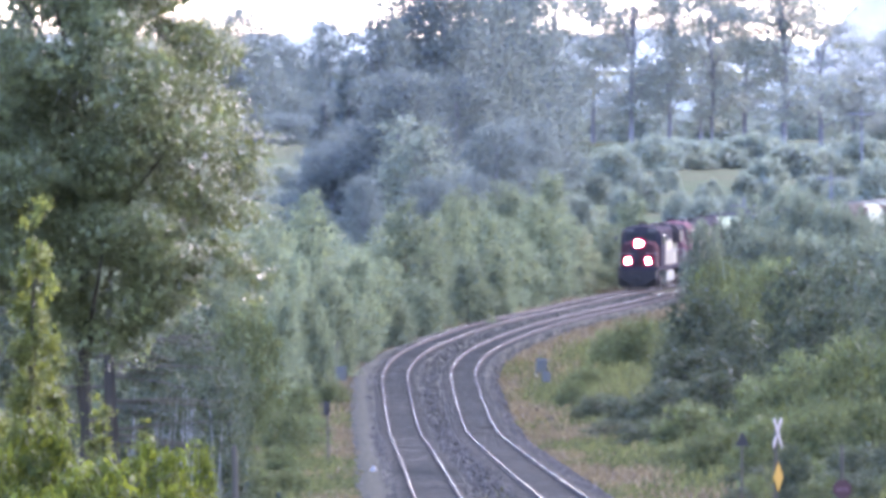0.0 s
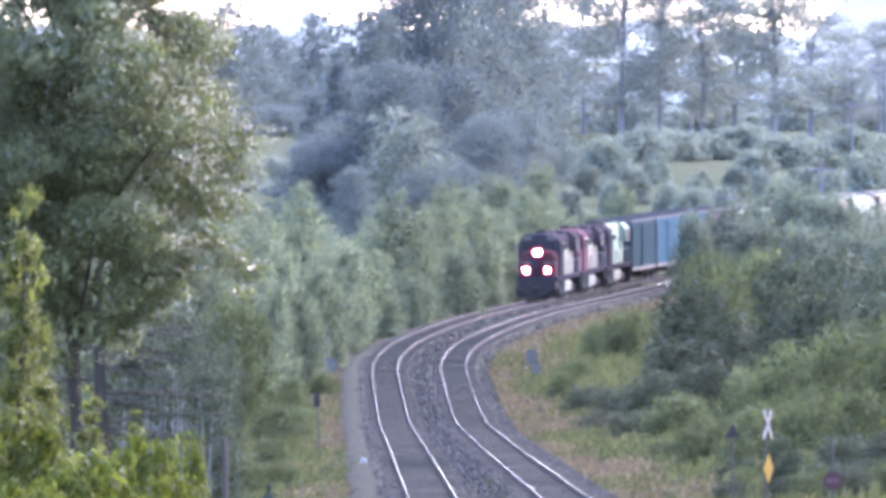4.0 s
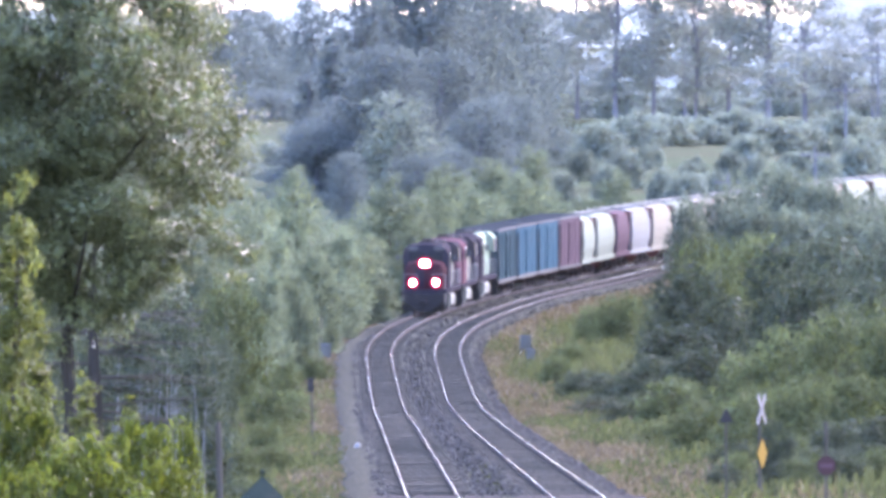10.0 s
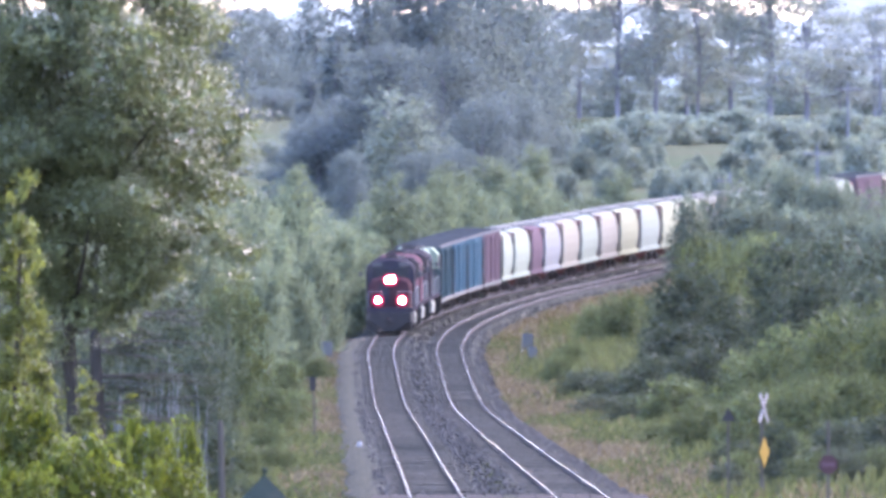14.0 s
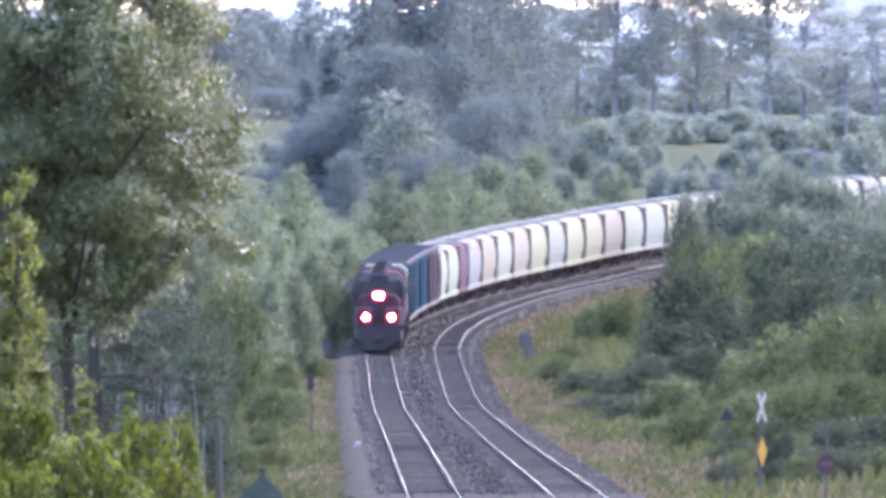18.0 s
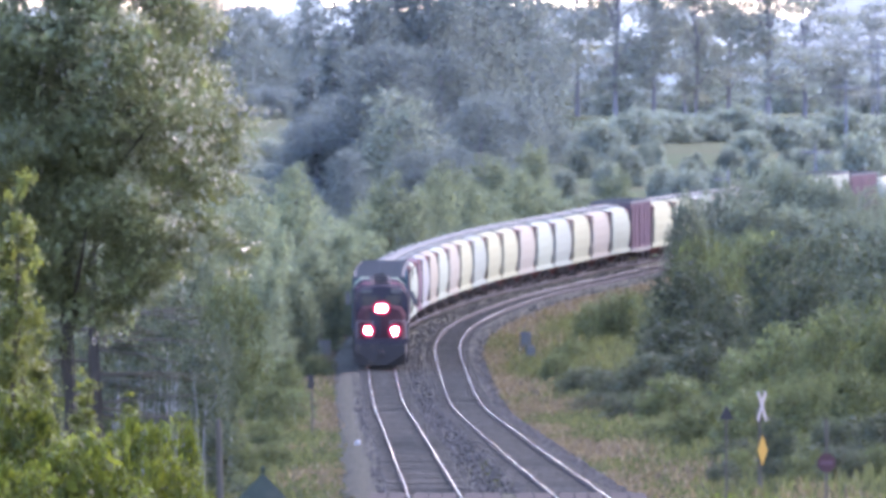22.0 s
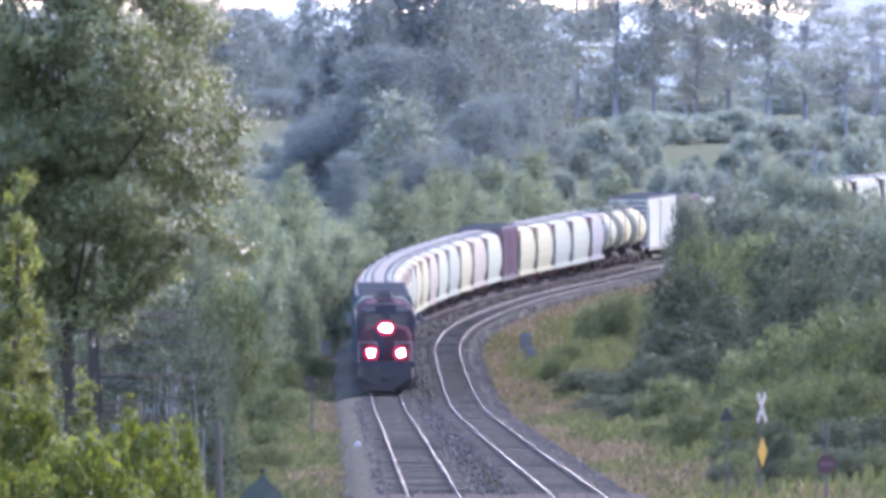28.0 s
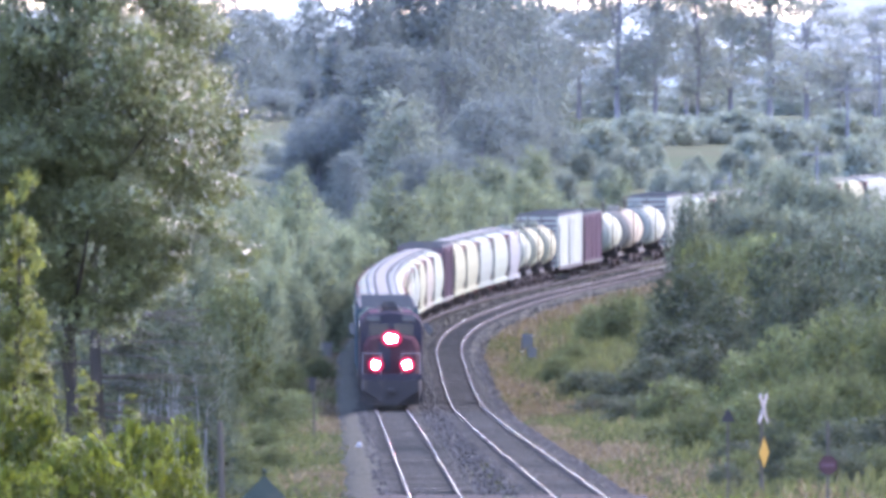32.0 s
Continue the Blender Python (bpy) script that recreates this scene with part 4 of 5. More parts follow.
# ---------------------------------------------------------------- trees and shrubs
def leaves(rs, pts, size, flat=0.0, ratio=0.6, out=None, jitter=0.42):
    """Leaf blades, one quad each, at points (n, 3)."""
    n = len(pts)
    nrm = rs.normal(0, 1, (n, 3))
    if out is not None:
        nrm = nrm * jitter + out
    nrm[:, 2] = nrm[:, 2] + flat * np.sign(nrm[:, 2] + 1e-6)
    nrm /= np.linalg.norm(nrm, axis=1, keepdims=True)
    u = np.cross(nrm, rs.normal(0, 1, (n, 3)))
    u /= np.linalg.norm(u, axis=1, keepdims=True)
    v = np.cross(nrm, u)
    a = (size * rs.uniform(0.6, 1.35, n))[:, None]
    u, v = u * a, v * a * ratio
    return np.stack([pts - u, pts - v * 0.9 + nrm * a * 0.12, pts + u, pts + v], 1)


def lobes_cloud(rs, lobes, clumps, per, spread, squash=0.75):
    """Points in clumps over the skin of lobes: rows of x, y, z, rx, ry, rz."""
    lobes = np.asarray(lobes, float)
    area = (lobes[:, 3] * lobes[:, 4] + lobes[:, 3] * lobes[:, 5])
    pick = rs.choice(len(lobes), clumps, p=area / area.sum())
    d = rs.normal(0, 1, (clumps, 3))
    d /= np.linalg.norm(d, axis=1, keepdims=True)
    r = rs.uniform(0.55, 1.08, clumps) ** 0.7
    c = lobes[pick, :3] + d * r[:, None] * lobes[pick, 3:]
    pts = (c[:, None, :] + rs.normal(0, 1, (clumps, per, 3)) * np.array([spread, spread, spread * squash])).reshape(-1, 3)
    return pts, np.repeat(d, per, axis=0)


def broad_lobes(rs, h, w, base, count, shape="dome", small=1.0, tier=1.0):
    out = []
    for k in range(count):
        f = (k + rs.uniform(0, 1)) / count
        z = base * h + f * (0.93 - base) * h
        g = (z / h - base) / (1 - base)
        if shape == "dome":
            env = 0.5 * w * math.sqrt(max(0.05, 1 - (1.25 * g - 0.25) ** 2))
        elif shape == "egg":
            env = 0.5 * w * min(1.0, 0.5 + 2.4 * g) * math.sqrt(max(0.05, 1 - (1.25 * g - 0.25) ** 2))
        elif shape == "column":
            env = 0.5 * w * (0.65 + 0.35 * math.sin(math.pi * min(1, g + 0.15)))
        else:
            env = 0.5 * w * max(0.12, 1 - g)
        a = k * 2.4 + rs.uniform(-0.5, 0.5)
        q = env * rs.uniform(0.35, 0.8) if small == 1.0 else env * math.sqrt(rs.uniform(0.02, 0.85))
        s = (env * rs.uniform(0.32, 0.55) + 0.03 * w) * small
        out.append((q * math.cos(a), q * math.sin(a), z, s, s, s * tier * rs.uniform(0.6, 0.95)))
    return out


def stem_mesh(rs, h, r, lobes, top, limbs):
    bm = bmesh.new()
    pts, rad = [], []
    for k in range(8):
        f = k / 7
        pts.append((rs.normal(0, 0.012) * h * f, rs.normal(0, 0.012) * h * f, f * top * h - 0.3 * (k == 0)))
        rad.append(r * (1.25 if k == 0 else 1 - 0.8 * f))
    limb(bm, pts, rad, 8)
    out = []
    pick = sorted(lobes, key=lambda q: q[2])[:: max(1, len(lobes) // limbs)]
    for q in pick:
        z0 = min(top * h * 0.95, max(0.12 * h, q[2] * 0.72))
        a = Vector((0, 0, z0))
        b = Vector(q[:3])
        m = (a + b) / 2 + Vector((0, 0, 0.06 * h * rs.uniform(-0.3, 1)))
        k = r * (1 - 0.75 * z0 / (top * h))
        tr = bmesh.new()
        limb(tr, [a, m, b], [k * 0.55, k * 0.35, k * 0.12], 5)
        out.append(tr)
    return bm, out


KINDS = {}


def make_kind(kind, variants, h, w, leaf, size, clumps, per, spread, base=0.2, shape="dome", count=16, r=0.18, top=0.8, limbs=7, flat=0.0, bark=None, extra=(), core=0.0, squash=0.75, jitter=0.42, small=1.0, tier=1.0, deep=2.8):
    """Meshes for one species, a few individuals; h and w are its full height and spread."""
    KINDS[kind] = []
    for k in range(variants):
        rs = np.random.default_rng(abs(hash_word(kind)) + 17 * k)
        extra = list(extra)
        lobes = broad_lobes(rs, h, w, base, count, shape, small, tier)
        lobes += extra
        pts, out = lobes_cloud(rs, lobes, clumps, per, spread, squash)
        up = pts[:, 2] > 0.02 * h
        quads = [leaves(rs, pts[up], size, flat, out=out[up], jitter=jitter)]
        if core:
            inner = lobes_cloud(rs, [q[:3] + (q[3] * 0.62, q[4] * 0.62, q[5] * 0.62) for q in lobes], int(clumps * core), 1, 0.05)[0]
            quads.append(leaves(rs, inner[inner[:, 2] > 0.05 * h], size * deep))
        quads = np.concatenate(quads)
        crown = quads_mesh("crown", quads, leaf)
        t, l = stem_mesh(rs, h, r, lobes, top, limbs)
        KINDS[kind].append((h, w, bm_to_mesh("trunk", t, [bark or M_BARK]), [bm_to_mesh("limb", q, [bark or M_BARK]) for q in l], crown))


def hash_word(s):
    v = 7
    for ch in s:
        v = (v * 31 + ord(ch)) % 100003
    return v


make_kind("poplar", 1, 14.5, 8.6, L_NEAR, 0.037, 8400, 27, 0.18, base=0.40, shape="egg", count=170, r=0.2, top=0.85, limbs=14, squash=0.3, core=3.2, small=0.55, jitter=0.7, tier=0.5, flat=0.9,
          extra=[(-0.3, -1.5, 9.2, 1.4, 1.0, 0.6), (0.5, -1.5, 8.3, 1.3, 0.9, 0.5), (-1.0, -1.4, 10.2, 1.3, 0.9, 0.6), (-1.6, -1.4, 8.6, 1.3, 0.9, 0.5), (0.2, -1.3, 11.2, 1.2, 0.9, 0.5), (3.0, 0, 7.1, 0.8, 0.8, 0.35), (3.7, 0.2, 6.7, 0.6, 0.6, 0.28), (4.2, -0.2, 6.5, 0.45, 0.5, 0.2), (3.9, 0.3, 6.15, 0.3, 0.4, 0.15), (1.0, 0.5, 5.3, 0.8, 0.8, 0.5), (-0.9, -0.5, 5.6, 0.9, 0.7, 0.45), (0.3, -0.7, 5.5, 0.9, 0.6, 0.45), (1.3, -0.5, 5.7, 0.8, 0.7, 0.4), (0.1, -0.6, 6.2, 1.0, 0.7, 0.5), (-0.5, -0.7, 4.9, 0.7, 0.5, 0.35), (-1.2, 0.4, 5.3, 0.9, 0.8, 0.5), (-2.6, 0.2, 5.4, 0.8, 0.8, 0.5), (2.3, 0, 6.7, 0.8, 0.7, 0.4), (1.4, 0, 5.9, 0.9, 0.9, 0.5), (-0.6, 0.3, 6.0, 1.0, 1.0, 0.5), (-2.2, 0.3, 6.3, 1.0, 1.0, 0.5)])
make_kind("cedar", 3, 8.0, 3.0, L_CEDAR, 0.058, 1500, 10, 0.13, base=0.02, shape="cone", count=26, r=0.1, flat=0.6, core=0.6, squash=0.5)
make_kind("maple_scrub", 3, 4.0, 4.2, L_BRIGHT, 0.075, 950, 10, 0.16, base=0.05, count=18, r=0.06, limbs=4, core=0.6, squash=0.45)
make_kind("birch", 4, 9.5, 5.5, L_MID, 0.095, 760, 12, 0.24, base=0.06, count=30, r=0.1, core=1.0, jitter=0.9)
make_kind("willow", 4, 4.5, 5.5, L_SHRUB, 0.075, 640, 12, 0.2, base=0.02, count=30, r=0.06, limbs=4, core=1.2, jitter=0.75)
# same bush as the willow, recoloured for haze beyond the curve
make_kind("sallow", 4, 4.5, 5.5, L_HAZED_WILLOW, 0.085, 560, 12, 0.2, base=0.02, count=30, r=0.06, limbs=4, core=1.2, jitter=0.75)
make_kind("alder", 3, 7.5, 5.5, L_ALDER, 0.082, 760, 12, 0.22, base=0.02, count=32, r=0.09, limbs=5, core=1.2, jitter=0.75)
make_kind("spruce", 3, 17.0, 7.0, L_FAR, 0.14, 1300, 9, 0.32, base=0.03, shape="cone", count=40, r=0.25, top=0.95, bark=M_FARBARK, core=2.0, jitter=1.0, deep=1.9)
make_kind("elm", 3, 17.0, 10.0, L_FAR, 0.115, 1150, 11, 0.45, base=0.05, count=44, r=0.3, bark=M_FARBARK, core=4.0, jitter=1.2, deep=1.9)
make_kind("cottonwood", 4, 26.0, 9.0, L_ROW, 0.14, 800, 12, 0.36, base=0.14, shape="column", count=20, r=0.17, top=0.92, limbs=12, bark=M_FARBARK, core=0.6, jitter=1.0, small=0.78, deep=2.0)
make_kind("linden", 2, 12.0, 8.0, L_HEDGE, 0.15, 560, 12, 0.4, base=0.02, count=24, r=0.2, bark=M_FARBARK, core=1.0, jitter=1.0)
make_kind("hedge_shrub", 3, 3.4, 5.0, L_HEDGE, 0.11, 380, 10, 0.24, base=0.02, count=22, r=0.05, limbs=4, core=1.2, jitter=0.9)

TREE_WORDS = {
    "poplar": ("broad poplar tree with glossy dark green leaves", "tree"), "cedar": ("dense yellow-green cedar tree", "tree"),
    "maple_scrub": ("bright green maple saplings in the sun", "shrub"), "birch": ("green birch tree beside the line, paled for haze", "tree"),
    "willow": ("dense green willow bush", "bush"), "sallow": ("willow bush beyond the curve, greyed for haze", "bush"), "alder": ("dense dark green alder bush beside the line", "bush"), "spruce": ("dark spruce tree tinted blue-green for haze", "tree"), "elm": ("dark rounded elm tree, haze put into its leaf colour", "tree"),
    "linden": ("linden tree behind the field, paled to stand in for haze", "tree"),
    "cottonwood": ("tall cottonwood with a bare trunk and thin crown", "tree"), "hedge_shrub": ("low bush on the grassy slope", "bush")}
TREE_NAMES = {"alder": "alder_bush", "maple_scrub": "maple_shrub", "willow": "willow_bush", "sallow": "sallow_bush", "hedge_shrub": "bush"}


def plant(kind, x, y, h, w, which=0, turn=None, label="", sink=0.1):
    """One tree or bush on the ground at x, y, of that height and spread."""
    h0, w0, t, l, c = KINDS[kind][which % len(KINDS[kind])]
    name = TREE_NAMES.get(kind, kind + "_tree")
    words, cat = TREE_WORDS[kind]
    z = float(land_z(x, y)) - sink
    m = Matrix.Translation((x, y, z)) @ pose(0, 0, 0, 0, 0, turn if turn is not None else (x * 37 + y * 11) % 360) @ Matrix.Diagonal((w / w0, w / w0, h / h0, 1))
    ob = thing(name, m, label or words, cat, "trees" if cat == "tree" else "bushes")
    piece("trunk", t, ob)
    for q in l:
        piece("limb", q, ob)
    piece("crown", c, ob)
    return ob


plant("poplar", -8.22, 560.0, 17.44, 7.98, 1, 0.0)
plant("cedar", -8.79, 520.0, 9.72, 2.20, 1)
plant("cedar", -9.68, 515.0, 8.98, 2.06, 2)
plant("cedar", -8.50, 535.0, 6.61, 1.79, 3)
plant("cedar", -7.69, 545.0, 5.77, 2.06, 4)
plant("cedar", -6.85, 555.0, 5.14, 1.61, 5)
plant("alder", -11.83, 800.0, 6.43, 3.92, 1)
plant("alder", -10.30, 820.0, 6.32, 3.65, 2)
plant("alder", -12.92, 780.0, 5.94, 3.47, 3)
plant("alder", -8.68, 840.0, 6.12, 3.37, 4)
plant("maple_scrub", -8.28, 500.0, 4.93, 2.56, 1)
plant("maple_scrub", -6.12, 505.0, 4.72, 2.47, 2)
plant("maple_scrub", -7.10, 495.0, 4.23, 2.87, 3)
plant("maple_scrub", -5.26, 520.0, 4.50, 1.04, 4)
plant("maple_scrub", -8.16, 480.0, 3.88, 2.35, 5)
plant("alder", -8.88, 1000.0, 5.45, 2.00, 5)
plant("alder", -9.36, 980.0, 4.61, 2.62, 6)
plant("alder", -9.70, 900.0, 7.07, 3.81, 7)
plant("willow", -10.69, 1250.0, 6.77, 4.45, 1)
plant("birch", -9.65, 1380.0, 7.48, 3.38, 1)
plant("birch", -8.37, 1480.0, 6.38, 2.64, 2)
plant("alder", -7.68, 760.0, 5.49, 3.05, 8)
plant("alder", -8.47, 740.0, 5.18, 2.64, 9)
plant("alder", -9.10, 700.0, 4.61, 2.49, 10)
plant("birch", -13.84, 1400.0, 10.92, 5.30, 3)
plant("birch", -11.75, 1450.0, 10.70, 5.17, 4)
plant("birch", -10.02, 1480.0, 8.99, 3.95, 5)
plant("birch", -9.34, 1620.0, 11.83, 3.97, 6)
plant("birch", -11.60, 1560.0, 10.57, 4.86, 7)
plant("birch", -7.78, 1560.0, 7.70, 3.82, 8)
plant("birch", -6.72, 1640.0, 7.88, 4.38, 9)
plant("birch", -5.39, 1680.0, 6.65, 4.11, 10)
plant("birch", -3.64, 1740.0, 9.75, 5.81, 11)
plant("birch", -5.25, 1760.0, 7.41, 4.70, 12)
plant("birch", -1.93, 1770.0, 8.14, 4.33, 13)
plant("birch", -0.36, 1790.0, 9.31, 3.99, 14)
plant("birch", 1.84, 1800.0, 8.60, 4.81, 15)
plant("birch", 3.50, 1830.0, 7.43, 4.07, 16)
plant("birch", 0.63, 1760.0, 5.52, 3.92, 17)
plant("birch", -2.45, 1720.0, 4.57, 3.45, 18)
plant("birch", -4.64, 1680.0, 4.03, 3.37, 19)
plant("birch", -6.64, 1620.0, 4.15, 3.25, 20)
plant("birch", -7.78, 1560.0, 3.88, 2.78, 21)
plant("birch", 6.05, 1860.0, 8.64, 4.56, 22)
plant("birch", 8.46, 1890.0, 6.56, 4.21, 23)
plant("birch", 4.75, 1840.0, 5.24, 3.69, 24)
plant("birch", 7.37, 1880.0, 3.76, 3.35, 25)
plant("birch", 11.00, 1930.0, 5.55, 4.30, 26)
plant("birch", 13.78, 1990.0, 6.69, 3.99, 27)
plant("birch", 9.66, 1920.0, 3.52, 3.42, 28)
plant("birch", 2.64, 1800.0, 4.59, 3.61, 29)
plant("birch", -14.84, 1650.0, 9.13, 5.14, 30)
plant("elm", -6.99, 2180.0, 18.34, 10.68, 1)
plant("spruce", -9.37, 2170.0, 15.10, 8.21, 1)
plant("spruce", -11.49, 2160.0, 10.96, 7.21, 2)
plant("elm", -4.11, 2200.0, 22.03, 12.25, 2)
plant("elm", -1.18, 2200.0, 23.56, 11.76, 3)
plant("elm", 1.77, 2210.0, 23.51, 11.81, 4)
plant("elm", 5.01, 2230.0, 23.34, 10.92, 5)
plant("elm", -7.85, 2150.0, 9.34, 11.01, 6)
# paler leaves chosen here in place of sun on the crown
plant("linden", -3.70, 2105.0, 11.13, 7.50, 1, label="rounded tree before the dark wood, paler for its sunlit top")
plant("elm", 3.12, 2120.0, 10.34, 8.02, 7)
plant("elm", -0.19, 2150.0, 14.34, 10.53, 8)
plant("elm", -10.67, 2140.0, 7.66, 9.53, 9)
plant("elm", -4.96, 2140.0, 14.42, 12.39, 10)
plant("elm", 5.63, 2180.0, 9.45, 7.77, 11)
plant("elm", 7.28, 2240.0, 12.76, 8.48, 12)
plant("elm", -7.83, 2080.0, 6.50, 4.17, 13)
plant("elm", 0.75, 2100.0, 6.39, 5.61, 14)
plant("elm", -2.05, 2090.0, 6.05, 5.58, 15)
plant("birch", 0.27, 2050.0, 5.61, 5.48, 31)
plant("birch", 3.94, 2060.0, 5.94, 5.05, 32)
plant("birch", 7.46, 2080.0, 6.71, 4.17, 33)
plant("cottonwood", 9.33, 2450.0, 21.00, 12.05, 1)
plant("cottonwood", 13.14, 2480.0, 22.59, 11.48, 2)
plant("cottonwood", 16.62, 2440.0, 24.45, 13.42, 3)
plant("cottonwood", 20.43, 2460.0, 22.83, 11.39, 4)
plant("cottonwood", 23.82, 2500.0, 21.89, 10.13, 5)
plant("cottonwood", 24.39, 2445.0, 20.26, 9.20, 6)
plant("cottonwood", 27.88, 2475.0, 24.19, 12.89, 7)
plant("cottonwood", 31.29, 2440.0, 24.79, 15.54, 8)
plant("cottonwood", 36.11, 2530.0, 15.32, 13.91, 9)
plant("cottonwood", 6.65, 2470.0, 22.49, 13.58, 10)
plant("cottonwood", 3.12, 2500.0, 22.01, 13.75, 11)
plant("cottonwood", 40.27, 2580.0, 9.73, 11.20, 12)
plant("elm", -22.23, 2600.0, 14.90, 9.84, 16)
plant("elm", -19.41, 2650.0, 12.75, 8.26, 17)
plant("elm", -16.77, 2700.0, 11.77, 7.81, 18)
plant("elm", -13.66, 2680.0, 14.26, 7.76, 19)
plant("elm", -25.12, 2600.0, 14.38, 8.68, 20)
plant("elm", -17.06, 2520.0, 3.74, 7.29, 21)
plant("elm", -20.26, 2500.0, 3.73, 6.12, 22)
plant("elm", -12.77, 2560.0, 5.84, 7.41, 23)
plant("cottonwood", 44.05, 2600.0, 12.66, 9.84, 13)
plant("hedge_shrub", -17.65, 2240.0, 1.19, 5.98, 1)
plant("hedge_shrub", -20.51, 2280.0, 0.75, 6.09, 2)
plant("hedge_shrub", -14.60, 2230.0, 1.22, 4.47, 3)
plant("hedge_shrub", 14.01, 2280.0, 4.04, 6.09, 4)
plant("hedge_shrub", 17.99, 2339.0, 3.25, 5.62, 5)
plant("hedge_shrub", 21.11, 2343.0, 2.82, 5.62, 6)
plant("hedge_shrub", 24.22, 2347.0, 2.33, 5.62, 7)
plant("hedge_shrub", 27.35, 2351.0, 3.30, 5.62, 8)
plant("hedge_shrub", 30.46, 2319.0, 3.03, 5.62, 9)
plant("hedge_shrub", 33.59, 2323.0, 2.85, 5.62, 10)
plant("hedge_shrub", 36.70, 2327.0, 4.14, 5.62, 11)
plant("hedge_shrub", 27.34, 2270.0, 3.03, 4.55, 12)
plant("hedge_shrub", 11.01, 2290.0, 2.82, 5.61, 13)
plant("hedge_shrub", 15.48, 2200.0, 3.70, 4.41, 14)
plant("hedge_shrub", 20.77, 2140.0, 3.63, 4.05, 15)
plant("hedge_shrub", 36.21, 2180.0, 5.23, 5.82, 16)
plant("hedge_shrub", 28.37, 2120.0, 4.63, 2.83, 17)
plant("hedge_shrub", 9.01, 2300.0, 2.28, 4.61, 18)
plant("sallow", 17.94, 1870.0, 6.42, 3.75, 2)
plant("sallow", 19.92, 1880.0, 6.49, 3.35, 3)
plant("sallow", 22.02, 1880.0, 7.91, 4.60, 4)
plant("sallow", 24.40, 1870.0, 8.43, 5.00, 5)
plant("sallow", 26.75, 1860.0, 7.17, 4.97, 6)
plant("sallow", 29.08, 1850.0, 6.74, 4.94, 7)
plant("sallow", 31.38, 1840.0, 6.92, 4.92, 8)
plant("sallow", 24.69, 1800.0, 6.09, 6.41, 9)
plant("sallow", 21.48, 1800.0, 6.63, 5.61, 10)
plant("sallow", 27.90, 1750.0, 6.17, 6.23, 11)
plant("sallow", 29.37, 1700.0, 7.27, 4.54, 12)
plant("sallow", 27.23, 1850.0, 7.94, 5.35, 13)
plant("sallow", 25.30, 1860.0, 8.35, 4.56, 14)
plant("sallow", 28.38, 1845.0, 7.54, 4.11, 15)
plant("hedge_shrub", 18.56, 2160.0, 3.52, 2.89, 19)
plant("hedge_shrub", 23.26, 2150.0, 3.34, 2.87, 20)
plant("hedge_shrub", 31.01, 2190.0, 3.59, 3.41, 21)
plant("hedge_shrub", 32.66, 2170.0, 4.04, 3.38, 22)
plant("hedge_shrub", 26.99, 2180.0, 3.42, 2.43, 23)
# lighter willows above darker alders take the place of sunlit crown tops
plant("willow", 13.76, 1370.0, 8.56, 4.58, 16)
plant("willow", 15.14, 1385.0, 7.80, 3.39, 17)
plant("alder", 13.06, 1330.0, 7.63, 5.63, 11)
plant("alder", 11.86, 1345.0, 6.42, 3.59, 12)
plant("alder", 14.61, 1310.0, 5.70, 4.37, 13)
plant("alder", 12.47, 1300.0, 4.41, 5.50, 14)
plant("alder", 16.99, 1270.0, 8.71, 5.09, 15)
plant("alder", 19.24, 1260.0, 9.11, 5.61, 16)
plant("alder", 21.60, 1250.0, 9.03, 5.29, 17)
plant("alder", 17.69, 1230.0, 7.64, 5.48, 18)
plant("alder", 20.53, 1220.0, 7.46, 5.16, 19)
plant("willow", 10.98, 1560.0, 3.59, 3.82, 18)
plant("willow", 9.36, 1580.0, 2.86, 3.17, 19)
plant("willow", 7.55, 1500.0, 1.72, 2.34, 20)
plant("willow", 6.35, 1420.0, 1.95, 2.21, 21)
plant("alder", 7.45, 1360.0, 1.86, 3.03, 20)
plant("alder", 8.71, 1300.0, 2.14, 3.76, 21)
plant("alder", 10.49, 1270.0, 3.11, 4.24, 22)
plant("alder", 12.30, 1225.0, 3.97, 4.64, 23)
plant("alder", 7.68, 1250.0, 1.46, 3.06, 24)
plant("alder", 8.83, 1180.0, 1.81, 3.42, 25)
plant("willow", 10.21, 1130.0, 2.56, 3.77, 22)
plant("willow", 12.89, 1080.0, 3.86, 4.09, 23)
plant("willow", 14.17, 1050.0, 4.89, 4.44, 24)
plant("willow", 15.81, 1020.0, 5.40, 4.54, 25)
plant("willow", 17.50, 1000.0, 5.47, 4.01, 26)
plant("willow", 8.85, 1030.0, 1.28, 2.98, 27)
plant("willow", 10.06, 970.0, 2.34, 3.46, 28)
plant("willow", 11.64, 940.0, 2.82, 3.35, 29)
plant("willow", 13.09, 910.0, 3.41, 3.44, 30)
plant("willow", 14.58, 890.0, 3.65, 3.37, 31)
plant("alder", 13.33, 860.0, 2.26, 2.87, 26)
plant("alder", 14.78, 850.0, 2.35, 2.65, 27)
plant("willow", 11.66, 850.0, 1.86, 2.27, 32)
plant("alder", 12.49, 830.0, 1.53, 2.22, 28)
plant("alder", 11.15, 840.0, 1.20, 1.68, 29)
plant("willow", 9.77, 850.0, 1.40, 1.51, 33)
plant("alder", -11.31, 640.0, 15.30, 4.27, 30)
plant("alder", 11.03, 838.0, 2.52, 1.68, 31)
plant("alder", 10.34, 900.0, 1.44, 2.00, 32)
plant("alder", 14.08, 842.0, 1.50, 1.87, 33)
plant("cedar", -8.86, 535.0, 10.19, 2.26, 6)
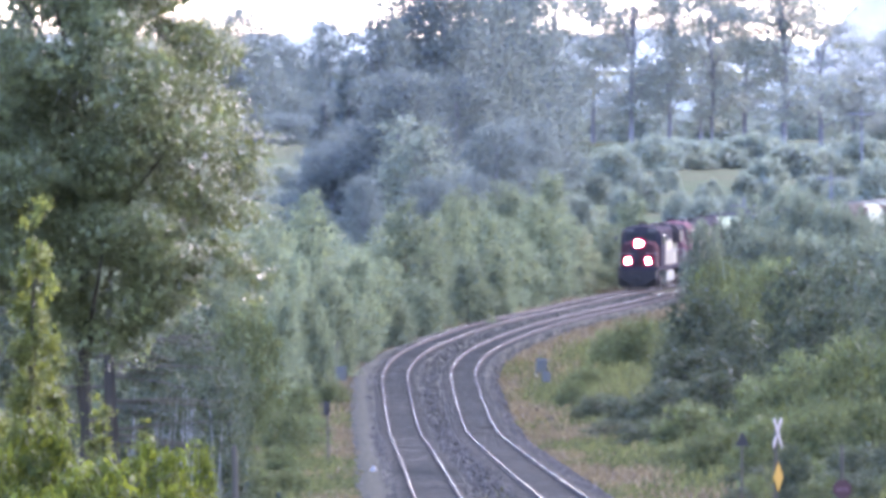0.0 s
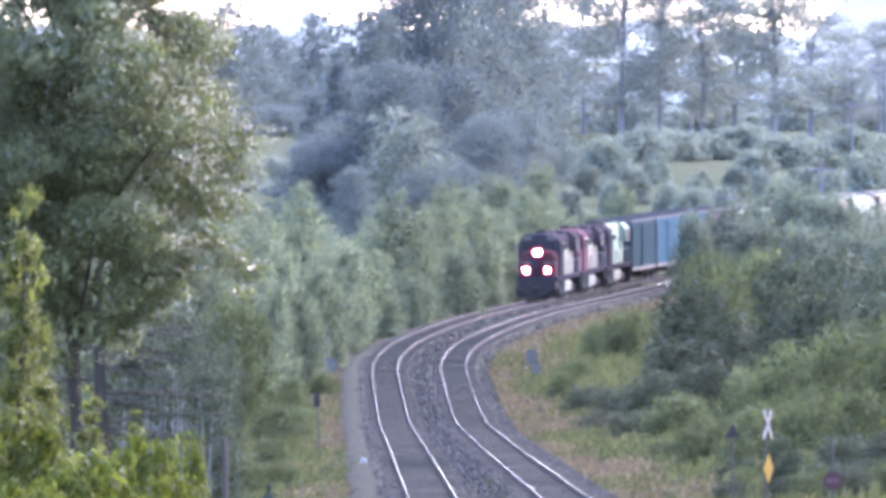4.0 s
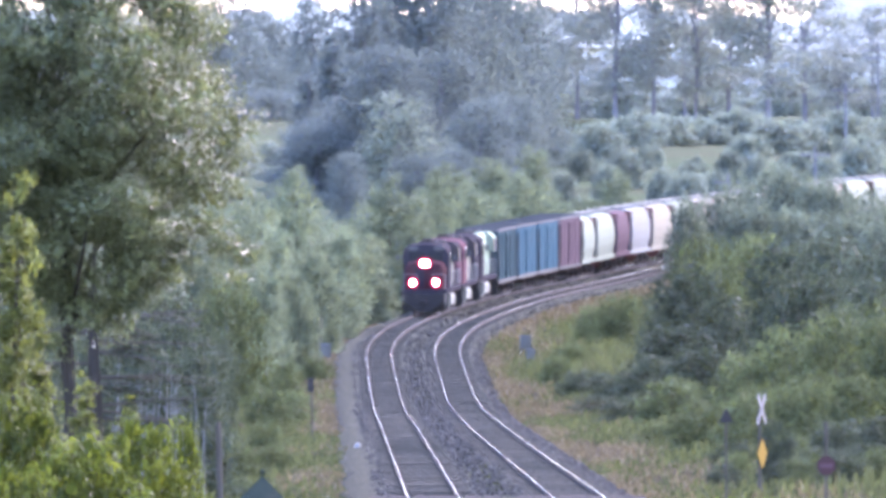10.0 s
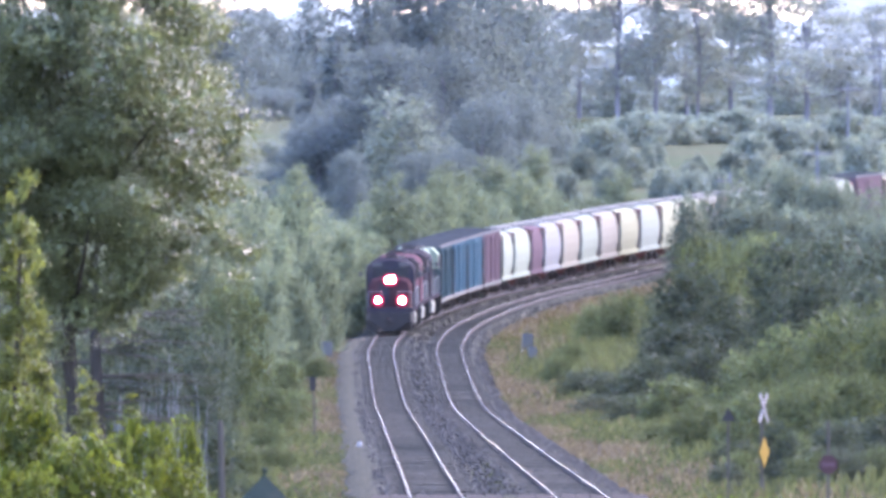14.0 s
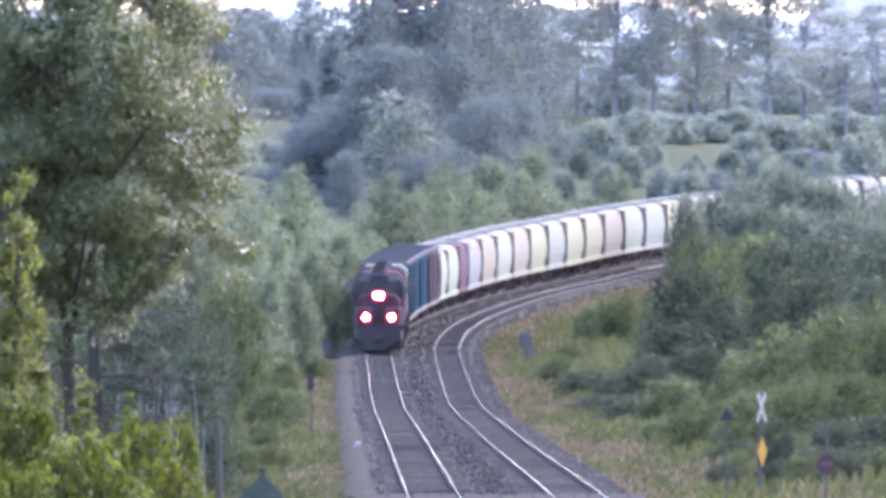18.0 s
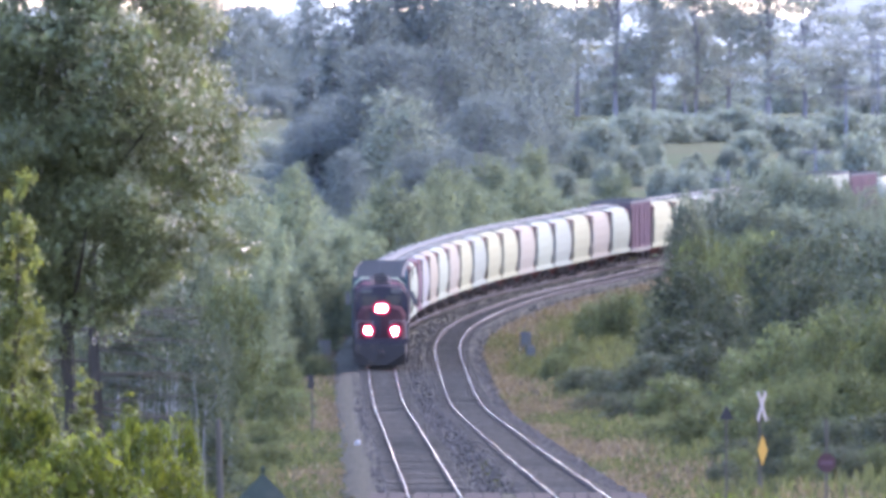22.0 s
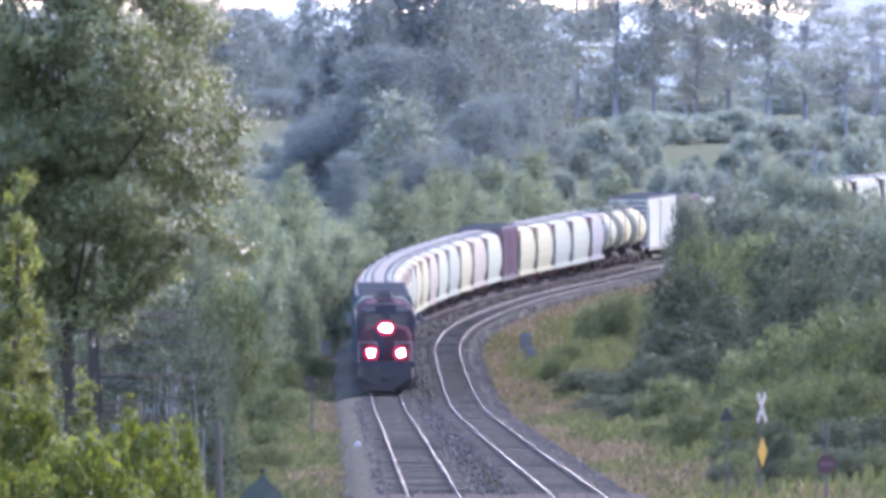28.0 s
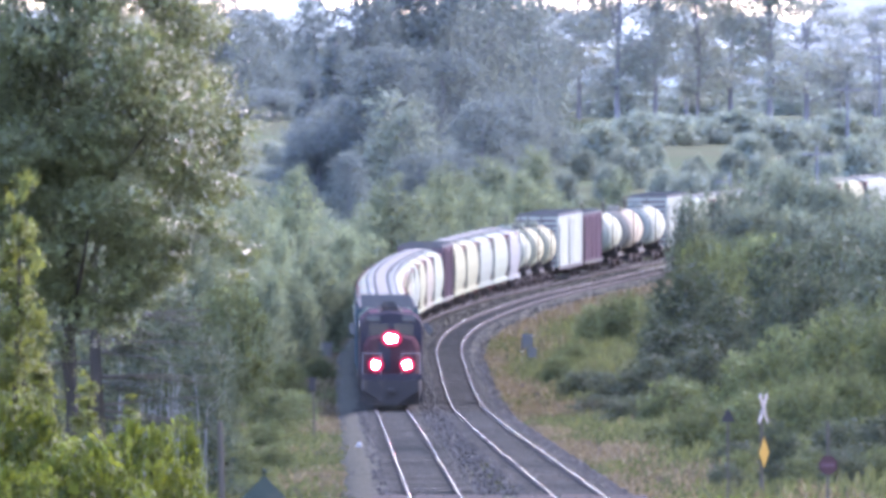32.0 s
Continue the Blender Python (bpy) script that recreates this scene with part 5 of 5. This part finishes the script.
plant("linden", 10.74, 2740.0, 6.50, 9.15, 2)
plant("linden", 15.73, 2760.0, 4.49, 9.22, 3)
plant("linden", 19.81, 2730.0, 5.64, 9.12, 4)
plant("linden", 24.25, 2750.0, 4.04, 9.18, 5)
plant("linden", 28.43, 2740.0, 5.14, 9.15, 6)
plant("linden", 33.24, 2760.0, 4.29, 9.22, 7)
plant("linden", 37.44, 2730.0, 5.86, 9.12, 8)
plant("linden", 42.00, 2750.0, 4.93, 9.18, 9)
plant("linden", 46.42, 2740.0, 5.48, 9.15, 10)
plant("hedge_shrub", 10.34, 2150.0, 3.22, 3.35, 24)
plant("hedge_shrub", 14.03, 2165.0, 3.51, 2.89, 25)
plant("hedge_shrub", 12.46, 2230.0, 2.79, 2.98, 26)
plant("hedge_shrub", 24.90, 2210.0, 2.99, 2.95, 27)

# a second row thickens the hedge
for k in range(9):
    plant("hedge_shrub", 16.4 + 3.1 * k, 2352.0 + (k * 5) % 7, 2.3 + 0.12 * ((k * 3) % 5), 6.2, 80 + k, label="bush in a dense dark hedge")
# added row beside the wood, imitating tree shadow on the meadow
for k in range(5):
    plant("hedge_shrub", -20.6 + 2.3 * k, 2270.0 + 3 * k, 1.9 + 0.15 * (k % 3), 4.6, 90 + k, label="bush in a low added row standing in for tree shadow")

# low growth on the open slope
rs_slope = np.random.default_rng(77)
for k in range(9):
    y = float(rs_slope.uniform(2190, 2300))
    plant("hedge_shrub", float(rs_slope.uniform(0.0065, 0.0155)) * y, y, float(rs_slope.uniform(1.5, 2.3)), float(rs_slope.uniform(1.8, 2.8)), 40 + k, label="low rounded bush on the grassy slope")
# tall willow placed to close a gap in the camera's view
plant("willow", 19.6, 1600.0, 7.0, 6.0, 59)

# thicket behind the crossing signs
for k, (x, y, h, w) in enumerate([(11.6, 807, 1.5, 1.8), (12.7, 803, 1.7, 2.0), (13.8, 806, 1.6, 1.9), (10.8, 813, 1.3, 1.5), (14.9, 804, 1.7, 2.0), (9.2, 830, 1.2, 1.5)]):
    plant("alder" if k % 2 else "willow", x, y, h, w, 50 + k)

# brush on the bank beside the bed
for k, (x, y, h, w) in enumerate([(-6.1, 905, 1.35, 1.7), (-7.0, 860, 1.7, 2.2), (-6.9, 1000, 1.6, 2.0), (-7.7, 1110, 2.4, 2.6), (-6.2, 790, 0.9, 1.3),
                                  (-7.1, 1210, 1.9, 2.4), (-5.5, 760, 0.8, 1.2), (-8.3, 1330, 2.6, 2.8), (-7.2, 1440, 1.7, 2.2)]):
    plant("willow", x, y, h, w, 60 + k, label="low green brush on the railway bank")


# hazy hills that close the view: glowing sheets with a ragged wooded skyline
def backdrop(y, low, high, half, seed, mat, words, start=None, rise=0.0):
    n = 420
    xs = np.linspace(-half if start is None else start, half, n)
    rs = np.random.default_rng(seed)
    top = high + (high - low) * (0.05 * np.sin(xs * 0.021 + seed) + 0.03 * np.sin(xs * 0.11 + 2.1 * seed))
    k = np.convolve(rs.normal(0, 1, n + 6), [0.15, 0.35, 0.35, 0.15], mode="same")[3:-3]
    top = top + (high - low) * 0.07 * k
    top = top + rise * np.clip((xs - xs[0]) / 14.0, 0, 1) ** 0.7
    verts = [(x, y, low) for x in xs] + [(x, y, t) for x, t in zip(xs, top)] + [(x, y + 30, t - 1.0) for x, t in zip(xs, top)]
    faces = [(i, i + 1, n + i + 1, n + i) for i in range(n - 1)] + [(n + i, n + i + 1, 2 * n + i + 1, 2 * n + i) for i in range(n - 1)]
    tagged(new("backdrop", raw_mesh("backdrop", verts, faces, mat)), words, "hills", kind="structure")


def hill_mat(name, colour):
    """Distant woods as a flat glow, its pale blue standing in for haze."""
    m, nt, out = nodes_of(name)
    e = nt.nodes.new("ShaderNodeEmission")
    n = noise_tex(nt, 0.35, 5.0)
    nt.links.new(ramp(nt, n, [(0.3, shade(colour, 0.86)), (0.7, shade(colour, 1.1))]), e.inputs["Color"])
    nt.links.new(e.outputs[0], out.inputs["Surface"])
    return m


backdrop(3050, 6.0, 19.5, 170, 3, hill_mat("near_hill_haze", (0.060, 0.082, 0.098)), "glowing blue sheet for a hazy wooded rise behind the meadow")
backdrop(4700, 8.0, 26.0, 260, 8, hill_mat("far_hill_haze", (0.122, 0.150, 0.166)), "pale blue glowing sheet for a hazy ridge of distant hills")
backdrop(3600, 6.0, 12.5, 170, 5, hill_mat("side_hill_haze", (0.058, 0.072, 0.083)), "glowing blue sheet for a hazy wooded hillside", 46.0, 22.0)


# ---------------------------------------------------------------- things beside the line
def spot(x, y, dz=0.0, turn=0.0):
    return Matrix.Translation((x, y, float(land_z(x, y)) + dz)) @ pose(0, 0, 0, 0, 0, turn)


def sign_post(bm, h, r=0.04):
    rod(bm, (0, 0, -0.3), (0, 0, h), r, 8)


def crossbuck_sign():
    ob = thing("crossbuck_sign", spot(9.93, 795.0, turn=71), "white railway crossbuck over a yellow diamond on a post", "road sign", "crossing signs")
    bm = bmesh.new()
    sign_post(bm, 3.3, 0.05)
    part("post", bm, M_POST, ob)
    for s in (1, -1):
        bm = bmesh.new()
        box(bm, (0, -0.06 - 0.012 * s, 3.0), (1.2, 0.02, 0.2), 0.005, turn=pose(0, 0, 0, 0, s * 48))
        blade = part("blade", bm, M_SIGNWHITE, ob, "white crossbuck blade")
        bm = bmesh.new()
        for k in (-1, 1):
            box(bm, (0, -0.075 - 0.012 * s, 3.0), (1.16, 0.006, 0.02), turn=pose(0, 0, 0, 0, s * 48) @ pose(0, 0, k * 0.085))
        part("border", bm, M_SIGNRED, blade)
    bm = bmesh.new()
    box(bm, (0, -0.08, 1.62), (0.7, 0.02, 0.7), 0.01, turn=pose(0, 0, 0, 0, 45))
    part("diamond_board", bm, M_YELLOW, ob, "yellow diamond board")
    bm = bmesh.new()
    box(bm, (0, 0, 0.4), (0.14, 0.14, 0.8), 0.02)
    part("collar", bm, M_POST, ob, "grey lower sleeve")


def triangle_sign():
    ob = thing("triangular_sign", spot(8.65, 775.0, turn=10), "dark triangular sign on a thin rusty post", "road sign", "crossing signs")
    bm = bmesh.new()
    sign_post(bm, 3.1, 0.035)
    part("post", bm, M_POST, ob)
    bm = bmesh.new()
    tri = [(-0.22, 2.74), (0.22, 2.74), (0.03, 3.14), (-0.03, 3.14)]
    loft(bm, [[(x, -0.05, z) for x, z in tri], [(x, -0.03, z) for x, z in tri]])
    part("board", bm, M_STEEL, ob, "dark back of the triangular board")


def stop_sign():
    ob = thing("octagonal_sign", spot(10.3, 682.0, turn=6), "faded red octagonal sign on a wooden post", "road sign", "crossing signs")
    bm = bmesh.new()
    sign_post(bm, 3.3, 0.045)
    part("post", bm, M_POST, ob)
    bm = bmesh.new()
    oct8 = [(0.27 * math.cos(math.pi / 8 + k * math.pi / 4), 2.12 + 0.27 * math.sin(math.pi / 8 + k * math.pi / 4)) for k in range(8)]
    loft(bm, [[(x, -0.075, z) for x, z in oct8], [(x, -0.055, z) for x, z in oct8]])
    board = part("board", bm, M_SIGNRED, ob, "red octagonal board")
    for k in range(4):
        bm = bmesh.new()
        box(bm, ((k - 1.5) * 0.09, -0.08, 2.12), (0.06, 0.006, 0.13))
        part("lettering_bar", bm, M_FADED, board, "pale worn lettering")


def whistle_post():
    ob = thing("whistle_post", spot(-5.52, 1070.0), "thin dark trackside post with a narrow board", "trackside post", "trackside posts")
    bm = bmesh.new()
    limb(bm, [(0, 0, -0.3), (0.02, 0, 1.2), (-0.05, 0, 2.9)], [0.05, 0.045, 0.04], 6)
    part("post", bm, M_POST, ob)
    bm = bmesh.new()
    box(bm, (-0.05, -0.06, 2.62), (0.26, 0.04, 0.6), 0.015)
    part("board", bm, M_STEEL, ob, "dark narrow board")


def old_pole(x, y, h, r, lean, words):
    ob = thing("wooden_post", spot(x, y), words, "post", "trackside posts")
    bm = bmesh.new()
    limb(bm, [(0, 0, -0.3), (lean * 0.4, 0, h * 0.5), (lean, 0, h * 0.97), (lean, 0, h)], [r * 1.1, r, r * 0.9, r * 0.5], 9)
    part("shaft", bm, M_POST, ob)


def relay_cabinet(x, y, w, h, words, mat):
    ob = thing("relay_cabinet", spot(x, y, turn=12), words, "cabinet", "trackside cabinets")
    bm = bmesh.new()
    box(bm, (0, 0, h / 2 + 0.12), (w, w * 0.8, h - 0.24), 0.03)
    part("body", bm, mat, ob)
    bm = bmesh.new()
    loft(bm, [[(sx * w * 0.56, sy * w * 0.46, h - 0.02) for sx, sy in ((-1, -1), (1, -1), (1, 1), (-1, 1))],
              [(sx * w * 0.45, sy * w * 0.35, h + 0.08) for sx, sy in ((-1, -1), (1, -1), (1, 1), (-1, 1))]])
    part("lid", bm, M_ROOF, ob, "pale sloping lid")
    bm = bmesh.new()
    box(bm, (0, -w * 0.41, h / 2 + 0.1), (w * 0.84, 0.02, h - 0.4), 0.006)
    door = part("door", bm, mat, ob)
    bm = bmesh.new()
    rod(bm, (w * 0.3, -w * 0.43, h * 0.5), (w * 0.3, -w * 0.43, h * 0.62), 0.015, 6)
    part("handle", bm, M_STEEL, door)
    bm = bmesh.new()
    box(bm, (0, 0, 0.0), (w * 1.15, w * 0.95, 0.3), 0.02)
    part("plinth", bm, M_CONCRETE, ob)


def marker_stone(x, y, w, h, mat, words, cat, tilt=12, name="marker_stone", dz=0.0):
    ob = thing(name, spot(x, y, dz, 20), words, cat)
    rs = np.random.default_rng(int(abs(x * 100)))
    bm = bmesh.new()
    bmesh.ops.create_icosphere(bm, subdivisions=2, radius=1.0)
    for v in bm.verts:
        v.co *= 1 + rs.normal(0, 0.09)
        v.co = Vector((v.co.x * w / 2, v.co.y * w / 2.6, max(-0.1, v.co.z * h / 2 + h / 2)))
    bmesh.ops.rotate(bm, matrix=pose(0, 0, 0, 0, tilt).to_3x3(), verts=bm.verts)
    part("stone", bm, mat, ob)


def well_house():
    ob = thing("well_house", spot(-4.69, 660.0, 0.15, 8), "small dark shed with a pointed roof and finial", "shed")
    bm = bmesh.new()
    box(bm, (0, 0, 0.45), (1.25, 1.25, 1.0), 0.02)
    body = part("wall", bm, M_POST, ob)
    bm = bmesh.new()
    box(bm, (0.1, -0.64, 0.45), (0.5, 0.03, 0.8), 0.01)
    part("door", bm, M_STEEL, body)
    bm = bmesh.new()
    rings = []
    for f, k in ((0.0, 0.80), (0.15, 0.72), (0.38, 0.56), (0.68, 0.32), (0.88, 0.14), (1.0, 0.05)):
        rings.append([(sx * k, sy * k, 0.88 + f * 0.98) for sx, sy in ((-1, -1), (1, -1), (1, 1), (-1, 1))])
    loft(bm, rings)
    part("roof", bm, M_DARKROOF, ob, "dark green pointed roof")
    bm = bmesh.new()
    rod(bm, (0, 0, 1.82), (0, 0, 1.98), 0.035, 8)
    bmesh.ops.create_uvsphere(bm, u_segments=10, v_segments=7, radius=0.075, matrix=Matrix.Translation((0, 0, 2.02)))
    part("finial", bm, M_DARKROOF, ob)


def telegraph_pole(x, y, h, arms, span):
    ob = thing("telegraph_pole", spot(x, y, turn=14), "weathered telegraph pole with crossarms and insulators, paled for haze", "utility pole", "telegraph poles")
    bm = bmesh.new()
    limb(bm, [(0, 0, -0.4), (0.02, 0, h * 0.5), (0, 0, h)], [0.13, 0.115, 0.09], 9)
    part("shaft", bm, M_FARBARK, ob)
    for k in range(arms):
        z = h - 0.7 - 0.75 * k
        bm = bmesh.new()
        box(bm, (0, -0.14, z), (span, 0.12, 0.14), 0.01)
        arm = part("crossarm", bm, M_FARBARK, ob)
        for q in range(6):
            bm = bmesh.new()
            o = (q - 2.5) * span / 6.2
            rod(bm, (o, -0.14, z + 0.06), (o, -0.14, z + 0.24), 0.03, 6)
            rod(bm, (o, -0.14, z + 0.16), (o, -0.14, z + 0.26), 0.06, 8, 0.04)
            part("insulator", bm, M_GLASS, arm)
        for s in (-1, 1):
            bm = bmesh.new()
            rod(bm, (s * span * 0.28, -0.15, z - 0.05), (0, -0.15, z - 0.55), 0.02, 5)
            part("brace", bm, M_STEEL, arm)


def road_crossing():
    """The farm road that crosses both tracks, with plank panels between the rails."""
    road = thing("crossing_road", Matrix(), "grey gravel farm road crossing the tracks", "road", kind="structure")
    a, b, z = float(centre(0, 735)), float(centre(1, 735)), float(rail_z(735))
    for name, x0, x1 in (("approach", a - 14.0, a - 1.95), ("infill", a + 1.95, b - 1.95), ("approach", b + 1.95, b + 16.0)):
        bm = bmesh.new()
        box(bm, ((x0 + x1) / 2, 735.0, z - (0.28 if name == "infill" else 0.60)), (x1 - x0, 8.0 if name == "approach" else 13.0, 0.5), 0.03)
        part(name, bm, M_BALLAST if name == "infill" else M_DIRT, road)
    for c in (a, b):
        for x0, x1 in ((-1.9, -1.4), (-1.36, -0.86), (-0.62, -0.22), (-0.18, 0.18), (0.22, 0.62), (0.86, 1.36), (1.4, 1.9)):
            bm = bmesh.new()
            box(bm, (c + (x0 + x1) / 2, 735.0, z - 0.10), (x1 - x0, 13.6, 0.18), 0.015)
            part("plank", bm, M_PLANK, road)


def dead_spruce(x, y, h):
    """A half-dead spruce whose long level boughs carry thin dark sprays."""
    ob = thing("dead_spruce", spot(x, y), "half-dead spruce with long bare level boughs", "tree", "trees")
    rs = np.random.default_rng(41)
    bm = bmesh.new()
    limb(bm, [(0, 0, -0.3), (0.05, 0, h * 0.4), (-0.05, 0, h * 0.75), (0, 0, h)], [0.22, 0.19, 0.12, 0.03], 8)
    part("trunk", bm, M_BARK, ob)
    for k in range(24):
        z = 3.6 + (k % 12) * 0.25 + rs.uniform(-0.06, 0.06)
        s = 1 if k % 3 else -1
        reach = s * rs.uniform(1.3, 2.9)
        dy = rs.uniform(-0.9, 0.9)
        tip = Vector((reach, dy, z + rs.normal(-0.08, 0.2)))
        bm = bmesh.new()
        a = Vector((0, 0, z))
        m = a.lerp(tip, 0.55) + Vector((0, 0, 0.06))
        limb(bm, [a, m, tip], [0.045, 0.03, 0.010], 5)
        for q in range(9):
            p = a.lerp(tip, 0.25 + 0.08 * q)
            rod(bm, p, p + Vector((0.1 * s, rs.uniform(-0.25, 0.25), rs.uniform(-0.22, 0.02))), 0.008, 3)
        bough = part("bough", bm, M_POST, ob)
        n = 150
        f = rs.uniform(0.2, 1.0, n)
        pts = np.array([tuple(a.lerp(tip, float(t))) for t in f]) + rs.normal(0, 1, (n, 3)) * np.array([0.06, 0.14, 0.045])
        sp = piece("spray", quads_mesh("spray", leaves(rs, pts, 0.055, 1.5), L_ALDER), bough, label="thin dark green spray")
        sp["kind"] = "stuff"


def dead_thicket(x, y, h, w, seed):
    ob = thing("bare_thicket", spot(x, y), "thicket of pale bare dead stems", "shrub", "bushes")
    rs = np.random.default_rng(seed)
    for k in range(9):
        bm = bmesh.new()
        x0, y0 = rs.uniform(-w / 2, w / 2), rs.uniform(-0.6, 0.6)
        top = Vector((x0 + rs.normal(0, 0.18), y0 + rs.normal(0, 0.2), h * rs.uniform(0.65, 1.0)))
        base = Vector((x0, y0, -0.1))
        mid = base.lerp(top, 0.5) + Vector((rs.normal(0, 0.1), 0, 0))
        limb(bm, [base, mid, top], [0.028, 0.02, 0.006], 5)
        for q in range(7):
            p = base.lerp(top, rs.uniform(0.3, 0.95))
            rod(bm, p, p + Vector((rs.normal(0, 0.22), rs.normal(0, 0.2), rs.uniform(0.1, 0.45))), 0.009, 3, 0.004)
        part("stem", bm, M_DEADWOOD, ob)


def lawn():
    rs = np.random.default_rng(23)
    n = 5200
    px, py = rs.uniform(8.4, 18.0, n), rs.uniform(743, 800, n)
    pz = land_z(px, py)
    quads = []
    for k in range(3):
        a, h, w = rs.uniform(0, math.pi, n), rs.uniform(0.12, 0.34, n), rs.uniform(0.05, 0.11, n)
        lean = rs.normal(0, 0.08, (n, 2))
        bx, by = px + rs.normal(0, 0.2, n), py + rs.normal(0, 0.3, n)
        ux, uy = np.cos(a) * w, np.sin(a) * w
        quads.append(np.stack([np.stack([bx - ux, by - uy, pz - 0.05], -1), np.stack([bx + ux, by + uy, pz - 0.05], -1),
                               np.stack([bx + ux * 0.3 + lean[:, 0], by + uy * 0.3 + lean[:, 1], pz + h], -1),
                               np.stack([bx - ux * 0.3 + lean[:, 0], by - uy * 0.3 + lean[:, 1], pz + h * 0.95], -1)], 1))
    tagged(new("lush_grass", quads_mesh("lush_grass", np.concatenate(quads), L_LUSH)), "bright fresh green grass beside the crossing road", "grass", kind="stuff")


M_DIRT = paint("trodden_earth", (0.088, 0.066, 0.048), 0.95, grime=0.5, dirt=(0.060, 0.058, 0.030), scale=0.8, streak=False)
M_FADED = paint("faded_lettering", (0.075, 0.042, 0.045), 0.85)
M_SIGNWHITE = paint("weathered_white", (0.16, 0.153, 0.14), 0.8, grime=0.3)
M_CONCRETE = paint("concrete", (0.36, 0.35, 0.33), 0.85, grime=0.3)
M_CABINET = paint("cabinet_grey", (0.060, 0.060, 0.053), 0.85, grime=0.3)
M_DARKROOF = paint("dark_roof", (0.022, 0.027, 0.020), 0.9, grime=0.2)
M_PLANK = paint("crossing_plank", (0.036, 0.033, 0.029), 0.85, grime=0.3, scale=2.0)
L_LUSH = leaf_mat("lush_grass_blade", (0.030, 0.041, 0.009), (0.058, 0.071, 0.016), 0.45, 0.8, 0.05)

crossbuck_sign()
triangle_sign()
stop_sign()
whistle_post()
old_pole(-5.6, 640.0, 3.55, 0.085, -0.06, "weathered grey wooden post in the brush")
old_pole(-7.5, 1545.0, 2.8, 0.15, 0.05, "thick dark wooden post beside the line")
old_pole(-4.53, 810.0, 0.4, 0.06, 0.02, "short stub of a wooden stake in the grass")
old_pole(4.9, 1350.0, 0.6, 0.11, 0.0, "short dark marker post in dry grass")
relay_cabinet(-7.15, 1540.0, 0.62, 1.15, "grey trackside cabinet with a pale lid", M_CABINET)
relay_cabinet(5.12, 1578.0, 0.62, 1.10, "tall dark grey relay cabinet in the grass", M_CABINET)
relay_cabinet(5.28, 1533.0, 0.50, 0.90, "low grey junction box with a pale lid", M_CABINET)
marker_stone(-3.38, 985.0, 0.28, 0.5, M_SIGNWHITE, "white painted marker stone leaning on the ballast", "stone", dz=0.25)
well_house()
telegraph_pole(42.0, 2450.0, 8.3, 2, 2.8)
telegraph_pole(35.7, 2250.0, 7.7, 1, 2.6)
telegraph_pole(31.1, 2120.0, 6.0, 1, 2.6)
telegraph_pole(22.7, 2020.0, 6.0, 1, 2.4)
road_crossing()
dead_spruce(-8.1, 590.0, 8.2)
dead_thicket(-7.2, 640.0, 5.2, 1.1, 3)
dead_thicket(-6.7, 650.0, 4.6, 0.8, 4)
dead_thicket(-7.9, 645.0, 5.0, 1.0, 5)
lawn()


motions()
